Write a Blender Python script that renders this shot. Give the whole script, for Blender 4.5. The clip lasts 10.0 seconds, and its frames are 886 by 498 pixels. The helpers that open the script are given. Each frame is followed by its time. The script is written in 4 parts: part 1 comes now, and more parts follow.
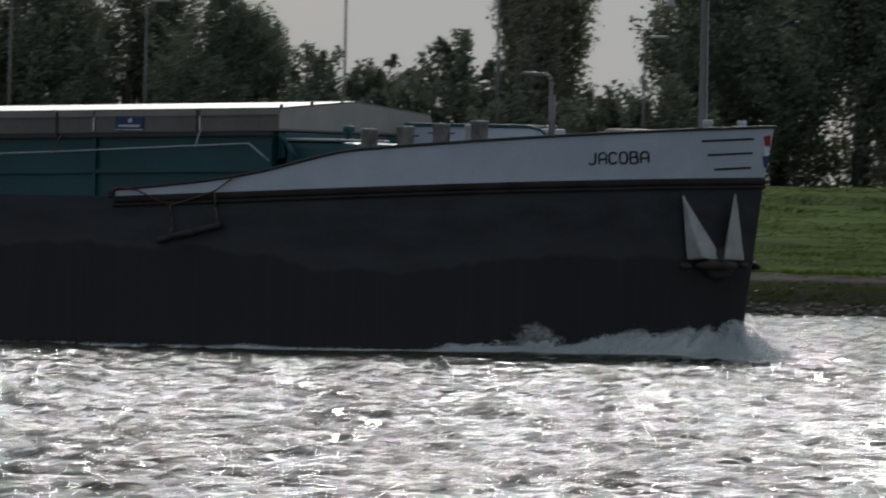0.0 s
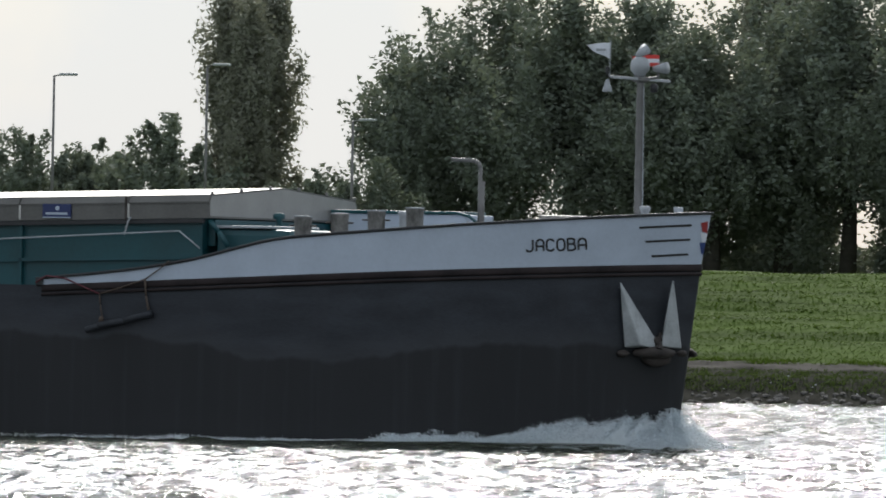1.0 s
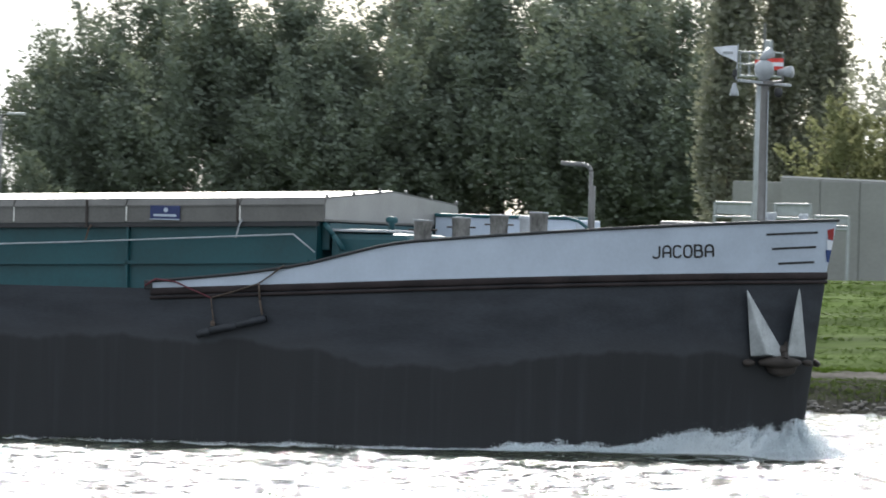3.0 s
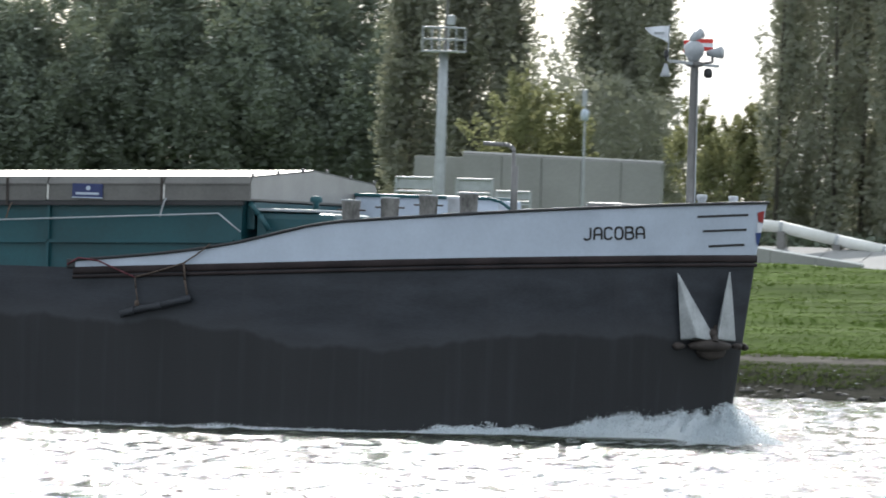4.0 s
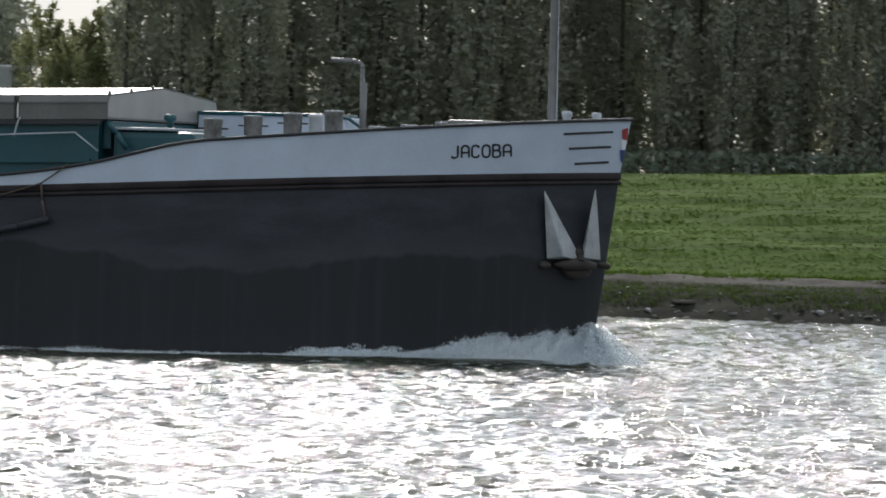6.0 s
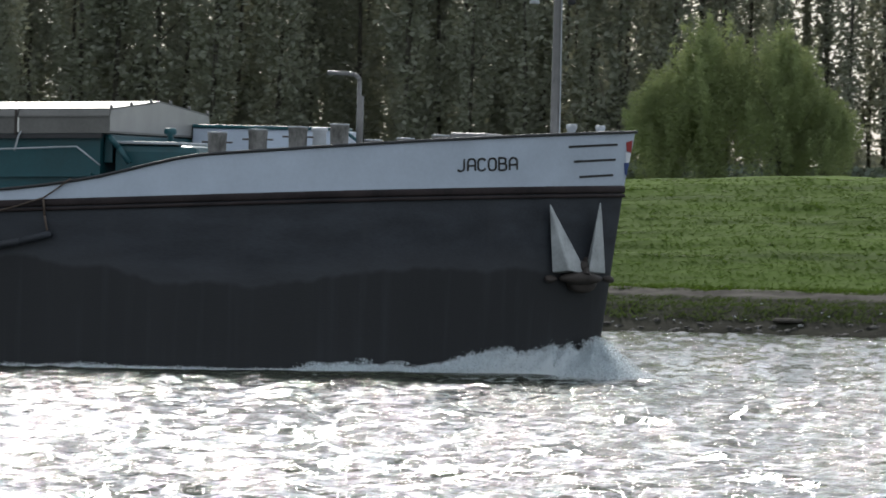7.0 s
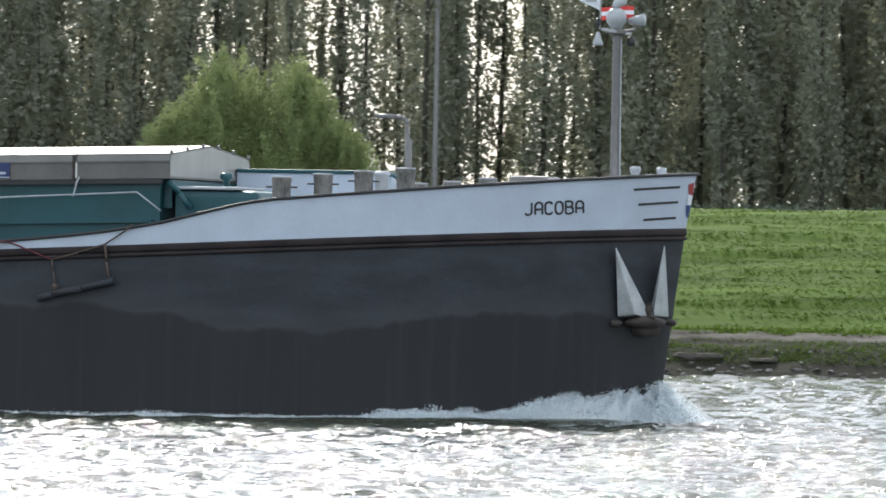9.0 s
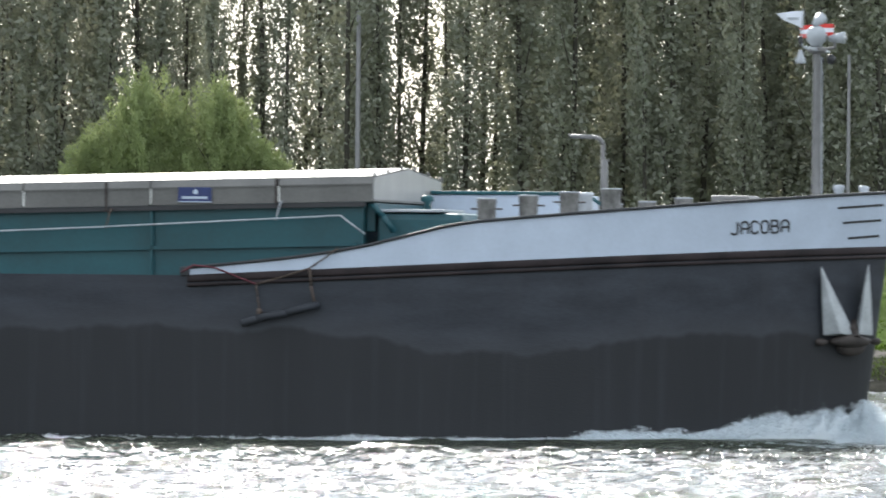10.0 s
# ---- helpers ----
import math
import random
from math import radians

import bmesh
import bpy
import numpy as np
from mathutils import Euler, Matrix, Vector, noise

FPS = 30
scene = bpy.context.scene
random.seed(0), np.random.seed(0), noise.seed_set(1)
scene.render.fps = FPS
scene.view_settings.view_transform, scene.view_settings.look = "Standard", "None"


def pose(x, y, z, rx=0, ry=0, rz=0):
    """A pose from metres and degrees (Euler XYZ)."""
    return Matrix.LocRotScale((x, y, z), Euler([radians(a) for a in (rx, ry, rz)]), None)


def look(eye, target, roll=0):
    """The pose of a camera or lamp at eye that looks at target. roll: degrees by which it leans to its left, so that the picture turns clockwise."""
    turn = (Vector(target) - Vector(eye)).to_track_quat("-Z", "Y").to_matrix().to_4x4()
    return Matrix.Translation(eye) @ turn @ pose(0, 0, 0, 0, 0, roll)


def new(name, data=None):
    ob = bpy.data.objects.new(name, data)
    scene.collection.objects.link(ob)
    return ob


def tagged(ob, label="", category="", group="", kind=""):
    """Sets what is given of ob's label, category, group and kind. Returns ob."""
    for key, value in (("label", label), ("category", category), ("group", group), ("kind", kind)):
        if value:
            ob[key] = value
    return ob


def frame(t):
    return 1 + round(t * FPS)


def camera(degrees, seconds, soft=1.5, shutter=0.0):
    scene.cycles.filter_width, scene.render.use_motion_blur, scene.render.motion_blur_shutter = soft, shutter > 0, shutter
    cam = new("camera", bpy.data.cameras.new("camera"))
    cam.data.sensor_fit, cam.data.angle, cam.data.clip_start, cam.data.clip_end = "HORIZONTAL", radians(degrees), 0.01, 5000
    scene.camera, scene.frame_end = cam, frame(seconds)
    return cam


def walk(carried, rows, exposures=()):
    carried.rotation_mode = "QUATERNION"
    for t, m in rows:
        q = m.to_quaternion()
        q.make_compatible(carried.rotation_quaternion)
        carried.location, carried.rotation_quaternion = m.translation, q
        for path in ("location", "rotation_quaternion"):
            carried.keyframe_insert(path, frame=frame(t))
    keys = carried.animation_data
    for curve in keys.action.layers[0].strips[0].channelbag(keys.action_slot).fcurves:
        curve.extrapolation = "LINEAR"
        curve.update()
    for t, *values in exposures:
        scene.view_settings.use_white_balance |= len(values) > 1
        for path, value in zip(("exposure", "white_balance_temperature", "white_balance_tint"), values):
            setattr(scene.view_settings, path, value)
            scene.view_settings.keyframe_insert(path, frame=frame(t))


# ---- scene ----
cam = camera(5.559, 10.0, soft=1.7, shutter=0.25)
EYE = Vector((0, 0, 2.99))


def aim(pan, tilt, roll):
    """Camera pose: pan to the right of +y, tilt up and roll in degrees."""
    p, e = radians(pan), radians(tilt)
    way = Vector((math.sin(p) * math.cos(e), math.cos(p) * math.cos(e), math.sin(e)))
    return look(EYE, EYE + way * 100, -roll)


LOOKS = [
    (0, -25.558, -0.211, -1.249),
    (0.5, -24.322, 0.152, -1.207),
    (1, -23.74, 0.349, -1.091),
    (1.5, -23.452, 0.464, -1.168),
    (2, -22.727, 0.541, -1.713),
    (2.2, -22.656, 0.511, -1.727),
    (3.3, -20.966, 0.266, -1.667),
    (3.5, -20.619, 0.19, -1.864),
    (4, -19.524, 0.267, -1.849),
    (4.5, -18.386, 0.263, -2.161),
    (5, -17.326, -0.027, -2.044),
    (5.5, -16.35, -0.175, -1.858),
    (6, -15.42, -0.214, -1.606),
    (6.2, -15.07, -0.222, -1.4),
    (7.3, -13.291, -0.074, -1.565),
    (7.5, -12.963, -0.032, -1.579),
    (8, -12.216, 0.045, -1.447),
    (8.5, -11.458, 0.093, -1.511),
    (9, -10.74, 0.142, -1.079),
    (9.5, -10.146, 0.161, -0.997),
    (10, -10.258, 0.26, -0.513),
]
EXPOSURES = [(0.0, -1.65), (0.5, -1.2), (1.0, -0.58), (1.5, -0.15), (2.2, 0.05), (3.5, 0.2), (4.5, 0.15), (5.0, -0.1), (5.5, -0.4), (6.2, -0.5), (7.3, -0.3), (8.5, 0.22), (10.0, 0.6)]
walk(cam, [(t, aim(p, e, r)) for t, p, e, r in LOOKS], EXPOSURES)

SHIP_WAY = [
    (0, -78.5, 176.02),
    (1, -73.18, 176.03),
    (2, -67.82, 176.07),
    (3.5, -59.71, 176.18),
    (4.5, -54.26, 176.29),
    (5.5, -48.77, 176.43),
    (6.2, -44.91, 176.54),
    (7.5, -37.68, 176.79),
    (8.5, -32.09, 177.01),
    (9.5, -26.45, 177.25),
    (10, -23.62, 177.39),
]

# ---- world and sun ----
SUN_AZ, SUN_EL = -22.0, 32.0          # degrees right of +y, degrees above the horizon
world = bpy.data.worlds.new("sky")
scene.world = world
world.use_nodes = True
wn, wl = world.node_tree.nodes, world.node_tree.links
sky = wn.new("ShaderNodeTexSky")
sky.sky_type, sky.sun_disc = "NISHITA", False
sky.sun_elevation, sky.sun_rotation = radians(SUN_EL), radians(SUN_AZ)
sky.dust_density, sky.air_density, sky.ozone_density = 1.2, 1.0, 1.5
cloud = wn.new("ShaderNodeTexNoise")
cloud.inputs["Scale"].default_value, cloud.inputs["Detail"].default_value = 16.0, 8
ramp = wn.new("ShaderNodeValToRGB")
ramp.color_ramp.elements[0].position, ramp.color_ramp.elements[1].position = 0.25, 0.6
ramp.color_ramp.elements[0].color, ramp.color_ramp.elements[1].color = (0.50, 0.50, 0.50, 1), (0.84, 0.84, 0.84, 1)
veil = wn.new("ShaderNodeMixRGB")
veil.inputs["Color2"].default_value = (8.9, 9.8, 10.7, 1)
wl.new(cloud.outputs["Fac"], ramp.inputs["Fac"])
wl.new(ramp.outputs["Color"], veil.inputs["Fac"])
wl.new(sky.outputs["Color"], veil.inputs["Color1"])
wl.new(veil.outputs["Color"], wn["Background"].inputs["Color"])
wn["Background"].inputs["Strength"].default_value = 0.12

sun_lamp = bpy.data.lights.new("sun", "SUN")
sun_lamp.energy, sun_lamp.angle, sun_lamp.color = 4.35, radians(3.8), (1.0, 0.97, 0.93)
sun = new("sun", sun_lamp)
_a, _e = radians(SUN_AZ), radians(SUN_EL)
sun.matrix_world = look((math.sin(_a) * 300, math.cos(_a) * 300, math.tan(_e) * 300), (0, 0, 0))


# ---- materials ----
def material(name, color, rough=0.6, metal=0.0, spread=0.25, scale=3.0, fine=40.0, bump=0.15, object_random=0.0, island=0.0, stretch=(1, 1, 1), second=None, shine=0.5):
    """Principled surface whose colour varies at two scales, with fine relief."""
    m = bpy.data.materials.new(name)
    m.use_nodes = True
    n, l = m.node_tree.nodes, m.node_tree.links
    b = n["Principled BSDF"]
    tc = n.new("ShaderNodeTexCoord")
    mp = n.new("ShaderNodeMapping")
    mp.inputs["Scale"].default_value = stretch
    l.new(tc.outputs["Object"], mp.inputs["Vector"])
    n1, n2 = n.new("ShaderNodeTexNoise"), n.new("ShaderNodeTexNoise")
    for t, s, d in ((n1, scale, 5), (n2, fine, 3)):
        t.inputs["Scale"].default_value, t.inputs["Detail"].default_value = s, d
        l.new(mp.outputs["Vector"], t.inputs["Vector"])
    add = n.new("ShaderNodeMath")
    add.operation = "MULTIPLY_ADD"
    add.inputs[1].default_value = 0.4
    l.new(n2.outputs["Fac"], add.inputs[0])
    l.new(n1.outputs["Fac"], add.inputs[2])
    last = add.outputs[0]
    for on, node, out in ((object_random, "ShaderNodeObjectInfo", "Random"), (island, "ShaderNodeNewGeometry", "Random Per Island")):
        if on:
            g, k = n.new(node), n.new("ShaderNodeMath")
            k.operation = "MULTIPLY_ADD"
            k.inputs[1].default_value = on
            l.new(g.outputs[out], k.inputs[0])
            l.new(last, k.inputs[2])
            last = k.outputs[0]
    total = 0.7 + (object_random + island) / 2
    r = n.new("ShaderNodeValToRGB")
    e = r.color_ramp.elements
    e[0].position, e[1].position = max(0, total - 0.35), min(1, total + 0.35)
    c2 = second or color
    e[0].color = (*[max(0, c * (1 - spread)) for c in color], 1)
    e[1].color = (*[min(1, c * (1 + spread)) for c in c2], 1)
    l.new(last, r.inputs["Fac"])
    l.new(r.outputs["Color"], b.inputs["Base Color"])
    b.inputs["Roughness"].default_value, b.inputs["Metallic"].default_value = rough, metal
    b.inputs["Specular IOR Level"].default_value = shine
    if bump:
        bp = n.new("ShaderNodeBump")
        bp.inputs["Strength"].default_value, bp.inputs["Distance"].default_value = bump, 0.02
        l.new(n2.outputs["Fac"], bp.inputs["Height"])
        l.new(bp.outputs["Normal"], b.inputs["Normal"])
    return m


def leaf_material(name, color, through_color, spread=0.35, clear=0.5):
    """Leaves that let part of the light through."""
    m = material(name, color, 0.55, spread=spread, scale=0.5, fine=6, bump=0, island=0.4, shine=0.05)
    n, l = m.node_tree.nodes, m.node_tree.links
    t, mix = n.new("ShaderNodeBsdfTranslucent"), n.new("ShaderNodeMixShader")
    t.inputs["Color"].default_value = (*through_color, 1)
    mix.inputs["Fac"].default_value = clear
    l.new(n["Principled BSDF"].outputs[0], mix.inputs[1])
    l.new(t.outputs[0], mix.inputs[2])
    l.new(mix.outputs[0], n["Material Output"].inputs["Surface"])
    return m


def hull_material():
    """Grey topside paint over a black, worn lower hull with an uneven edge, scrapes and rust streaks."""
    m = material("hull_paint", (0.036, 0.040, 0.048), 0.5, spread=0.42, scale=1.6, fine=22, bump=0.15, stretch=(0.35, 1, 1.6), shine=0.22)
    n, l = m.node_tree.nodes, m.node_tree.links
    b = n["Principled BSDF"]
    grey = b.inputs["Base Color"].links[0].from_socket
    tc, sep = n.new("ShaderNodeTexCoord"), n.new("ShaderNodeSeparateXYZ")
    l.new(tc.outputs["Object"], sep.inputs[0])
    mp = n.new("ShaderNodeMapping")
    mp.inputs["Scale"].default_value = (0.45, 0.45, 0.05)
    l.new(tc.outputs["Object"], mp.inputs["Vector"])
    no = n.new("ShaderNodeTexNoise")
    no.inputs["Scale"].default_value, no.inputs["Detail"].default_value = 2.4, 8
    l.new(mp.outputs[0], no.inputs["Vector"])
    k = n.new("ShaderNodeMath")
    k.operation, k.inputs[1].default_value = "MULTIPLY_ADD", 0.55
    l.new(no.outputs["Fac"], k.inputs[0])
    l.new(sep.outputs["Z"], k.inputs[2])
    edge = n.new("ShaderNodeMapRange")
    # the black comes lower along the shoulder of the bow
    last = sep.outputs["X"]
    for op, val in (("ADD", 7.4), ("DIVIDE", 2.6), ("POWER", 2.0), ("MULTIPLY", -1.0)):
        q = n.new("ShaderNodeMath")
        q.operation, q.inputs[1].default_value = op, val
        l.new(last, q.inputs[0])
        last = q.outputs[0]
    ex, dip = n.new("ShaderNodeMath"), n.new("ShaderNodeMath")
    ex.operation, dip.operation, dip.inputs[1].default_value = "EXPONENT", "MULTIPLY_ADD", 0.45
    l.new(last, ex.inputs[0])
    l.new(ex.outputs[0], dip.inputs[0])
    l.new(k.outputs[0], dip.inputs[2])
    edge.inputs["From Min"].default_value, edge.inputs["From Max"].default_value = 2.17, 2.27
    l.new(dip.outputs[0], edge.inputs["Value"])
    scuff = n.new("ShaderNodeMapRange")
    scuff.inputs["From Min"].default_value, scuff.inputs["From Max"].default_value = 2.75, 2.25
    scuff.inputs["To Max"].default_value = 0.55
    l.new(dip.outputs[0], scuff.inputs["Value"])
    worn = n.new("ShaderNodeMixRGB")
    worn.inputs["Color2"].default_value = (0.058, 0.060, 0.066, 1)
    l.new(scuff.outputs[0], worn.inputs["Fac"])
    l.new(grey, worn.inputs["Color1"])
    grey = worn.outputs[0]
    black = n.new("ShaderNodeValToRGB")
    black.color_ramp.elements[0].color, black.color_ramp.elements[1].color = (0.021, 0.022, 0.024, 1), (0.033, 0.034, 0.037, 1)
    l.new(no.outputs["Fac"], black.inputs["Fac"])
    mix = n.new("ShaderNodeMixRGB")
    l.new(edge.outputs[0], mix.inputs["Fac"])
    l.new(black.outputs[0], mix.inputs["Color1"])
    l.new(grey, mix.inputs["Color2"])
    # vertical runs of dirt and rust
    mp2 = n.new("ShaderNodeMapping")
    mp2.inputs["Scale"].default_value = (3.0, 3.0, 0.12)
    l.new(tc.outputs["Object"], mp2.inputs["Vector"])
    st = n.new("ShaderNodeTexNoise")
    st.inputs["Scale"].default_value, st.inputs["Detail"].default_value = 1.3, 5
    l.new(mp2.outputs[0], st.inputs["Vector"])
    sr = n.new("ShaderNodeMapRange")
    sr.inputs["From Min"].default_value, sr.inputs["From Max"].default_value, sr.inputs["To Max"].default_value = 0.52, 0.70, 0.40
    l.new(st.outputs["Fac"], sr.inputs["Value"])
    rust = n.new("ShaderNodeMixRGB")
    rust.inputs["Color2"].default_value = (0.045, 0.047, 0.054, 1)
    l.new(sr.outputs[0], rust.inputs["Fac"])
    l.new(mix.outputs[0], rust.inputs["Color1"])
    l.new(rust.outputs[0], b.inputs["Base Color"])
    return m


def water_material():
    m = bpy.data.materials.new("river_water")
    m.use_nodes = True
    n, l = m.node_tree.nodes, m.node_tree.links
    b = n["Principled BSDF"]
    b.inputs["Base Color"].default_value = (0.045, 0.05, 0.036, 1)
    b.inputs["Roughness"].default_value = 0.06
    b.inputs["IOR"].default_value = 1.33
    tc = n.new("ShaderNodeTexCoord")
    n1, n2 = n.new("ShaderNodeTexNoise"), n.new("ShaderNodeTexNoise")
    mp = n.new("ShaderNodeMapping")
    mp.inputs["Scale"].default_value = (1.0, 0.6, 1.0)
    l.new(tc.outputs["Object"], mp.inputs["Vector"])
    for t, s, d in ((n1, 4.5, 5), (n2, 16.0, 3)):
        t.inputs["Scale"].default_value, t.inputs["Detail"].default_value = s, d
        l.new(mp.outputs[0], t.inputs["Vector"])
    b1, b2 = n.new("ShaderNodeBump"), n.new("ShaderNodeBump")
    b1.inputs["Strength"].default_value, b1.inputs["Distance"].default_value = 1.0, 0.10
    b2.inputs["Strength"].default_value, b2.inputs["Distance"].default_value = 1.0, 0.025
    l.new(n1.outputs["Fac"], b1.inputs["Height"])
    l.new(n2.outputs["Fac"], b2.inputs["Height"])
    l.new(b1.outputs[0], b2.inputs["Normal"])
    l.new(b2.outputs[0], b.inputs["Normal"])
    return m


HULL = hull_material()
WATER = water_material()
WHITE = material("white_ship_paint", (0.455, 0.515, 0.605), 0.45, spread=0.12, scale=1.0, fine=14, bump=0.05)
BLACK = material("black_paint", (0.02, 0.02, 0.022), 0.45, spread=0.3, bump=0.08)
STRAKE = material("rubbing_strake_steel", (0.012, 0.011, 0.013), 0.6, spread=0.5, scale=1.5, fine=18, bump=0.25, second=(0.030, 0.022, 0.022), shine=0.2)
TEAL = material("teal_paint", (0.006, 0.064, 0.076), 0.45, spread=0.3, scale=0.8, fine=12, bump=0.08)
# side shade and roof sunlight are put into these tones of one metal
HATCH_SHADED = material("shaded_weathered_aluminium", (0.135, 0.131, 0.122), 0.55, 0.15, spread=0.3, scale=1.0, fine=16, bump=0.1)
HATCH_END = material("weathered_end_tone", (0.30, 0.295, 0.28), 0.5, 0.2, spread=0.15, scale=1.2, fine=16, bump=0.1)
HATCH_SUNLIT = material("sunlit_roof_aluminium", (0.62, 0.61, 0.58), 0.35, 0.5, spread=0.12, scale=0.8, fine=16, bump=0.08)
GALV = material("galvanised_steel", (0.17, 0.165, 0.16), 0.5, 0.3, spread=0.2, scale=5, fine=40, bump=0.08)
GREYP = material("grey_paint", (0.36, 0.38, 0.40), 0.5, spread=0.2, scale=4, fine=30, bump=0.08)
BOLLARD = material("worn_bollard_paint", (0.022, 0.018, 0.014), 0.7, spread=0.6, scale=4.5, fine=26, bump=0.3, stretch=(1, 1, 0.5), second=(0.17, 0.165, 0.155))
ANCHOR = material("galvanised_anchor", (0.40, 0.42, 0.43), 0.55, 0.3, spread=0.35, scale=2.5, fine=18, bump=0.25)
# rusty fittings, and the shaded tone of the far anchor
RUSTY_SHADED = material("rusty_shaded_steel", (0.04, 0.032, 0.028), 0.75, spread=0.5, scale=4, fine=26, bump=0.4)
RED = material("red_paint", (0.30, 0.03, 0.03), 0.5, spread=0.2, bump=0.05)
BLUE = material("blue_paint", (0.03, 0.06, 0.19), 0.5, spread=0.2, bump=0.05)
NAVY = material("navy_enamel", (0.012, 0.025, 0.11), 0.35, spread=0.2, bump=0.03)
RED_ROPE = material("faded_red_rope", (0.12, 0.032, 0.042), 0.9, spread=0.4, scale=14, fine=80, bump=0.5)
ROPE = material("old_rope", (0.095, 0.070, 0.055), 0.9, spread=0.4, scale=14, fine=80, bump=0.5)
FLAGW = material("white_flag_cloth", (0.75, 0.77, 0.82), 0.8, spread=0.08, bump=0.1)
FLAGR = material("red_flag_cloth", (0.62, 0.06, 0.05), 0.8, spread=0.12, bump=0.1)

GRASS = material("dike_grass", (0.045, 0.076, 0.014), 0.9, spread=0.5, scale=0.5, fine=3.0, bump=0.25, stretch=(0.22, 1.5, 1.5), second=(0.072, 0.110, 0.022), shine=0.03)
GRASS_BLADE = leaf_material("grass_blades", (0.052, 0.088, 0.016), (0.090, 0.140, 0.022), 0.22, 0.4)
STONE = material("revetment_stone", (0.042, 0.040, 0.036), 0.85, spread=0.45, scale=2.0, fine=15, bump=0.5, object_random=0.4, second=(0.085, 0.080, 0.074), shine=0.1)
PALE_STONE = material("pale_basalt_strip", (0.036, 0.031, 0.025), 0.9, spread=0.5, scale=0.5, fine=6, bump=0.8, second=(0.092, 0.084, 0.073), shine=0.05)
WEED = material("weedy_bank", (0.012, 0.013, 0.009), 0.9, spread=0.5, scale=0.8, fine=6, bump=0.8, second=(0.026, 0.026, 0.019), shine=0.03)
# white of the pipe, and the sunlit tone of a wing wall
WHITE_SUNLIT = material("white_sunlit_concrete", (0.66, 0.66, 0.63), 0.8, spread=0.2, scale=0.7, fine=9, bump=0.25)
HUT = material("grey_hut_concrete", (0.17, 0.175, 0.18), 0.85, spread=0.2, scale=0.8, fine=9, bump=0.2)
CONCRETE = material("old_concrete", (0.27, 0.27, 0.26), 0.85, spread=0.2, scale=0.5, fine=8, bump=0.2)
BARK = material("bark", (0.085, 0.075, 0.064), 0.9, spread=0.4, scale=3, fine=20, bump=0.6)
# distance haze is put into these two leaf colours as extra paleness
POPLAR_HAZED = leaf_material("hazed_poplar_leaves", (0.262, 0.268, 0.218), (0.30, 0.305, 0.205), 0.18, 0.38)
DARK_HAZED = leaf_material("hazed_dark_leaves", (0.182, 0.210, 0.168), (0.185, 0.215, 0.13), 0.12, 0.3)
WEED_LEAF = leaf_material("weed_leaves", (0.055, 0.08, 0.026), (0.09, 0.13, 0.03), 0.4, 0.35)
FOAM = leaf_material("water_foam", (0.68, 0.72, 0.74), (0.70, 0.75, 0.78), 0.3, 0.45)
LIGHT_LEAF = leaf_material("light_green_leaves", (0.26, 0.30, 0.155), (0.38, 0.43, 0.19), 0.18, 0.5)
PALE_LEAF = leaf_material("yellowing_leaves", (0.17, 0.18, 0.10), (0.29, 0.30, 0.15), 0.25, 0.5)


# ---- mesh helpers ----
def from_bm(name, bm, mat, smooth=False):
    me = bpy.data.meshes.new(name)
    bmesh.ops.recalc_face_normals(bm, faces=bm.faces[:])
    bm.to_mesh(me)
    bm.free()
    me.materials.append(mat)
    if smooth:
        for p in me.polygons:
            p.use_smooth = True
    return me


def part(name, bm, mat, parent, label="", smooth=False):
    """One bmesh as one mesh object under a thing or a part."""
    ob = new(name, bm if isinstance(bm, bpy.types.Mesh) else from_bm(name, bm, mat, smooth))
    ob.parent = parent
    if label:
        tagged(ob, label)
    return ob


def box(bm, lo, hi, bevel=0.0):
    c = [(a + b) / 2 for a, b in zip(lo, hi)]
    d = [abs(b - a) for a, b in zip(lo, hi)]
    r = bmesh.ops.create_cube(bm, size=1, matrix=Matrix.LocRotScale(c, None, d))
    if bevel:
        es = list({e for v in r["verts"] for e in v.link_edges})
        bmesh.ops.bevel(bm, geom=es, offset=bevel, segments=2, affect="EDGES", profile=0.6)
    return bm


def rod(bm, a, b, r, r2=None, seg=10):
    a, b = Vector(a), Vector(b)
    q = (b - a).to_track_quat("Z", "Y")
    bmesh.ops.create_cone(bm, cap_ends=True, segments=seg, radius1=r, radius2=r if r2 is None else r2, depth=(b - a).length,
                          matrix=Matrix.LocRotScale((a + b) / 2, q, None))
    return bm


def pipe_run(bm, pts, r, seg=8):
    """A tube along a line of points, with round joints."""
    pts = [Vector(p) for p in pts]
    for a, b in zip(pts, pts[1:]):
        rod(bm, a, b, r, seg=seg)
    for p in pts[1:-1]:
        bmesh.ops.create_icosphere(bm, subdivisions=1, radius=r * 1.02, matrix=Matrix.Translation(p))
    return bm


def lathe(bm, profile, seg=20, at=(0, 0, 0)):
    """Turn (radius, height) pairs about an upright axis."""
    rings = []
    for r, z in profile:
        rings.append([bm.verts.new((at[0] + r * math.cos(2 * math.pi * i / seg), at[1] + r * math.sin(2 * math.pi * i / seg), at[2] + z)) for i in range(seg)])
    for u, v in zip(rings, rings[1:]):
        for i in range(seg):
            bm.faces.new((u[i], u[(i + 1) % seg], v[(i + 1) % seg], v[i]))
    bm.faces.new(rings[-1])
    bm.faces.new(rings[0][::-1])
    return bm


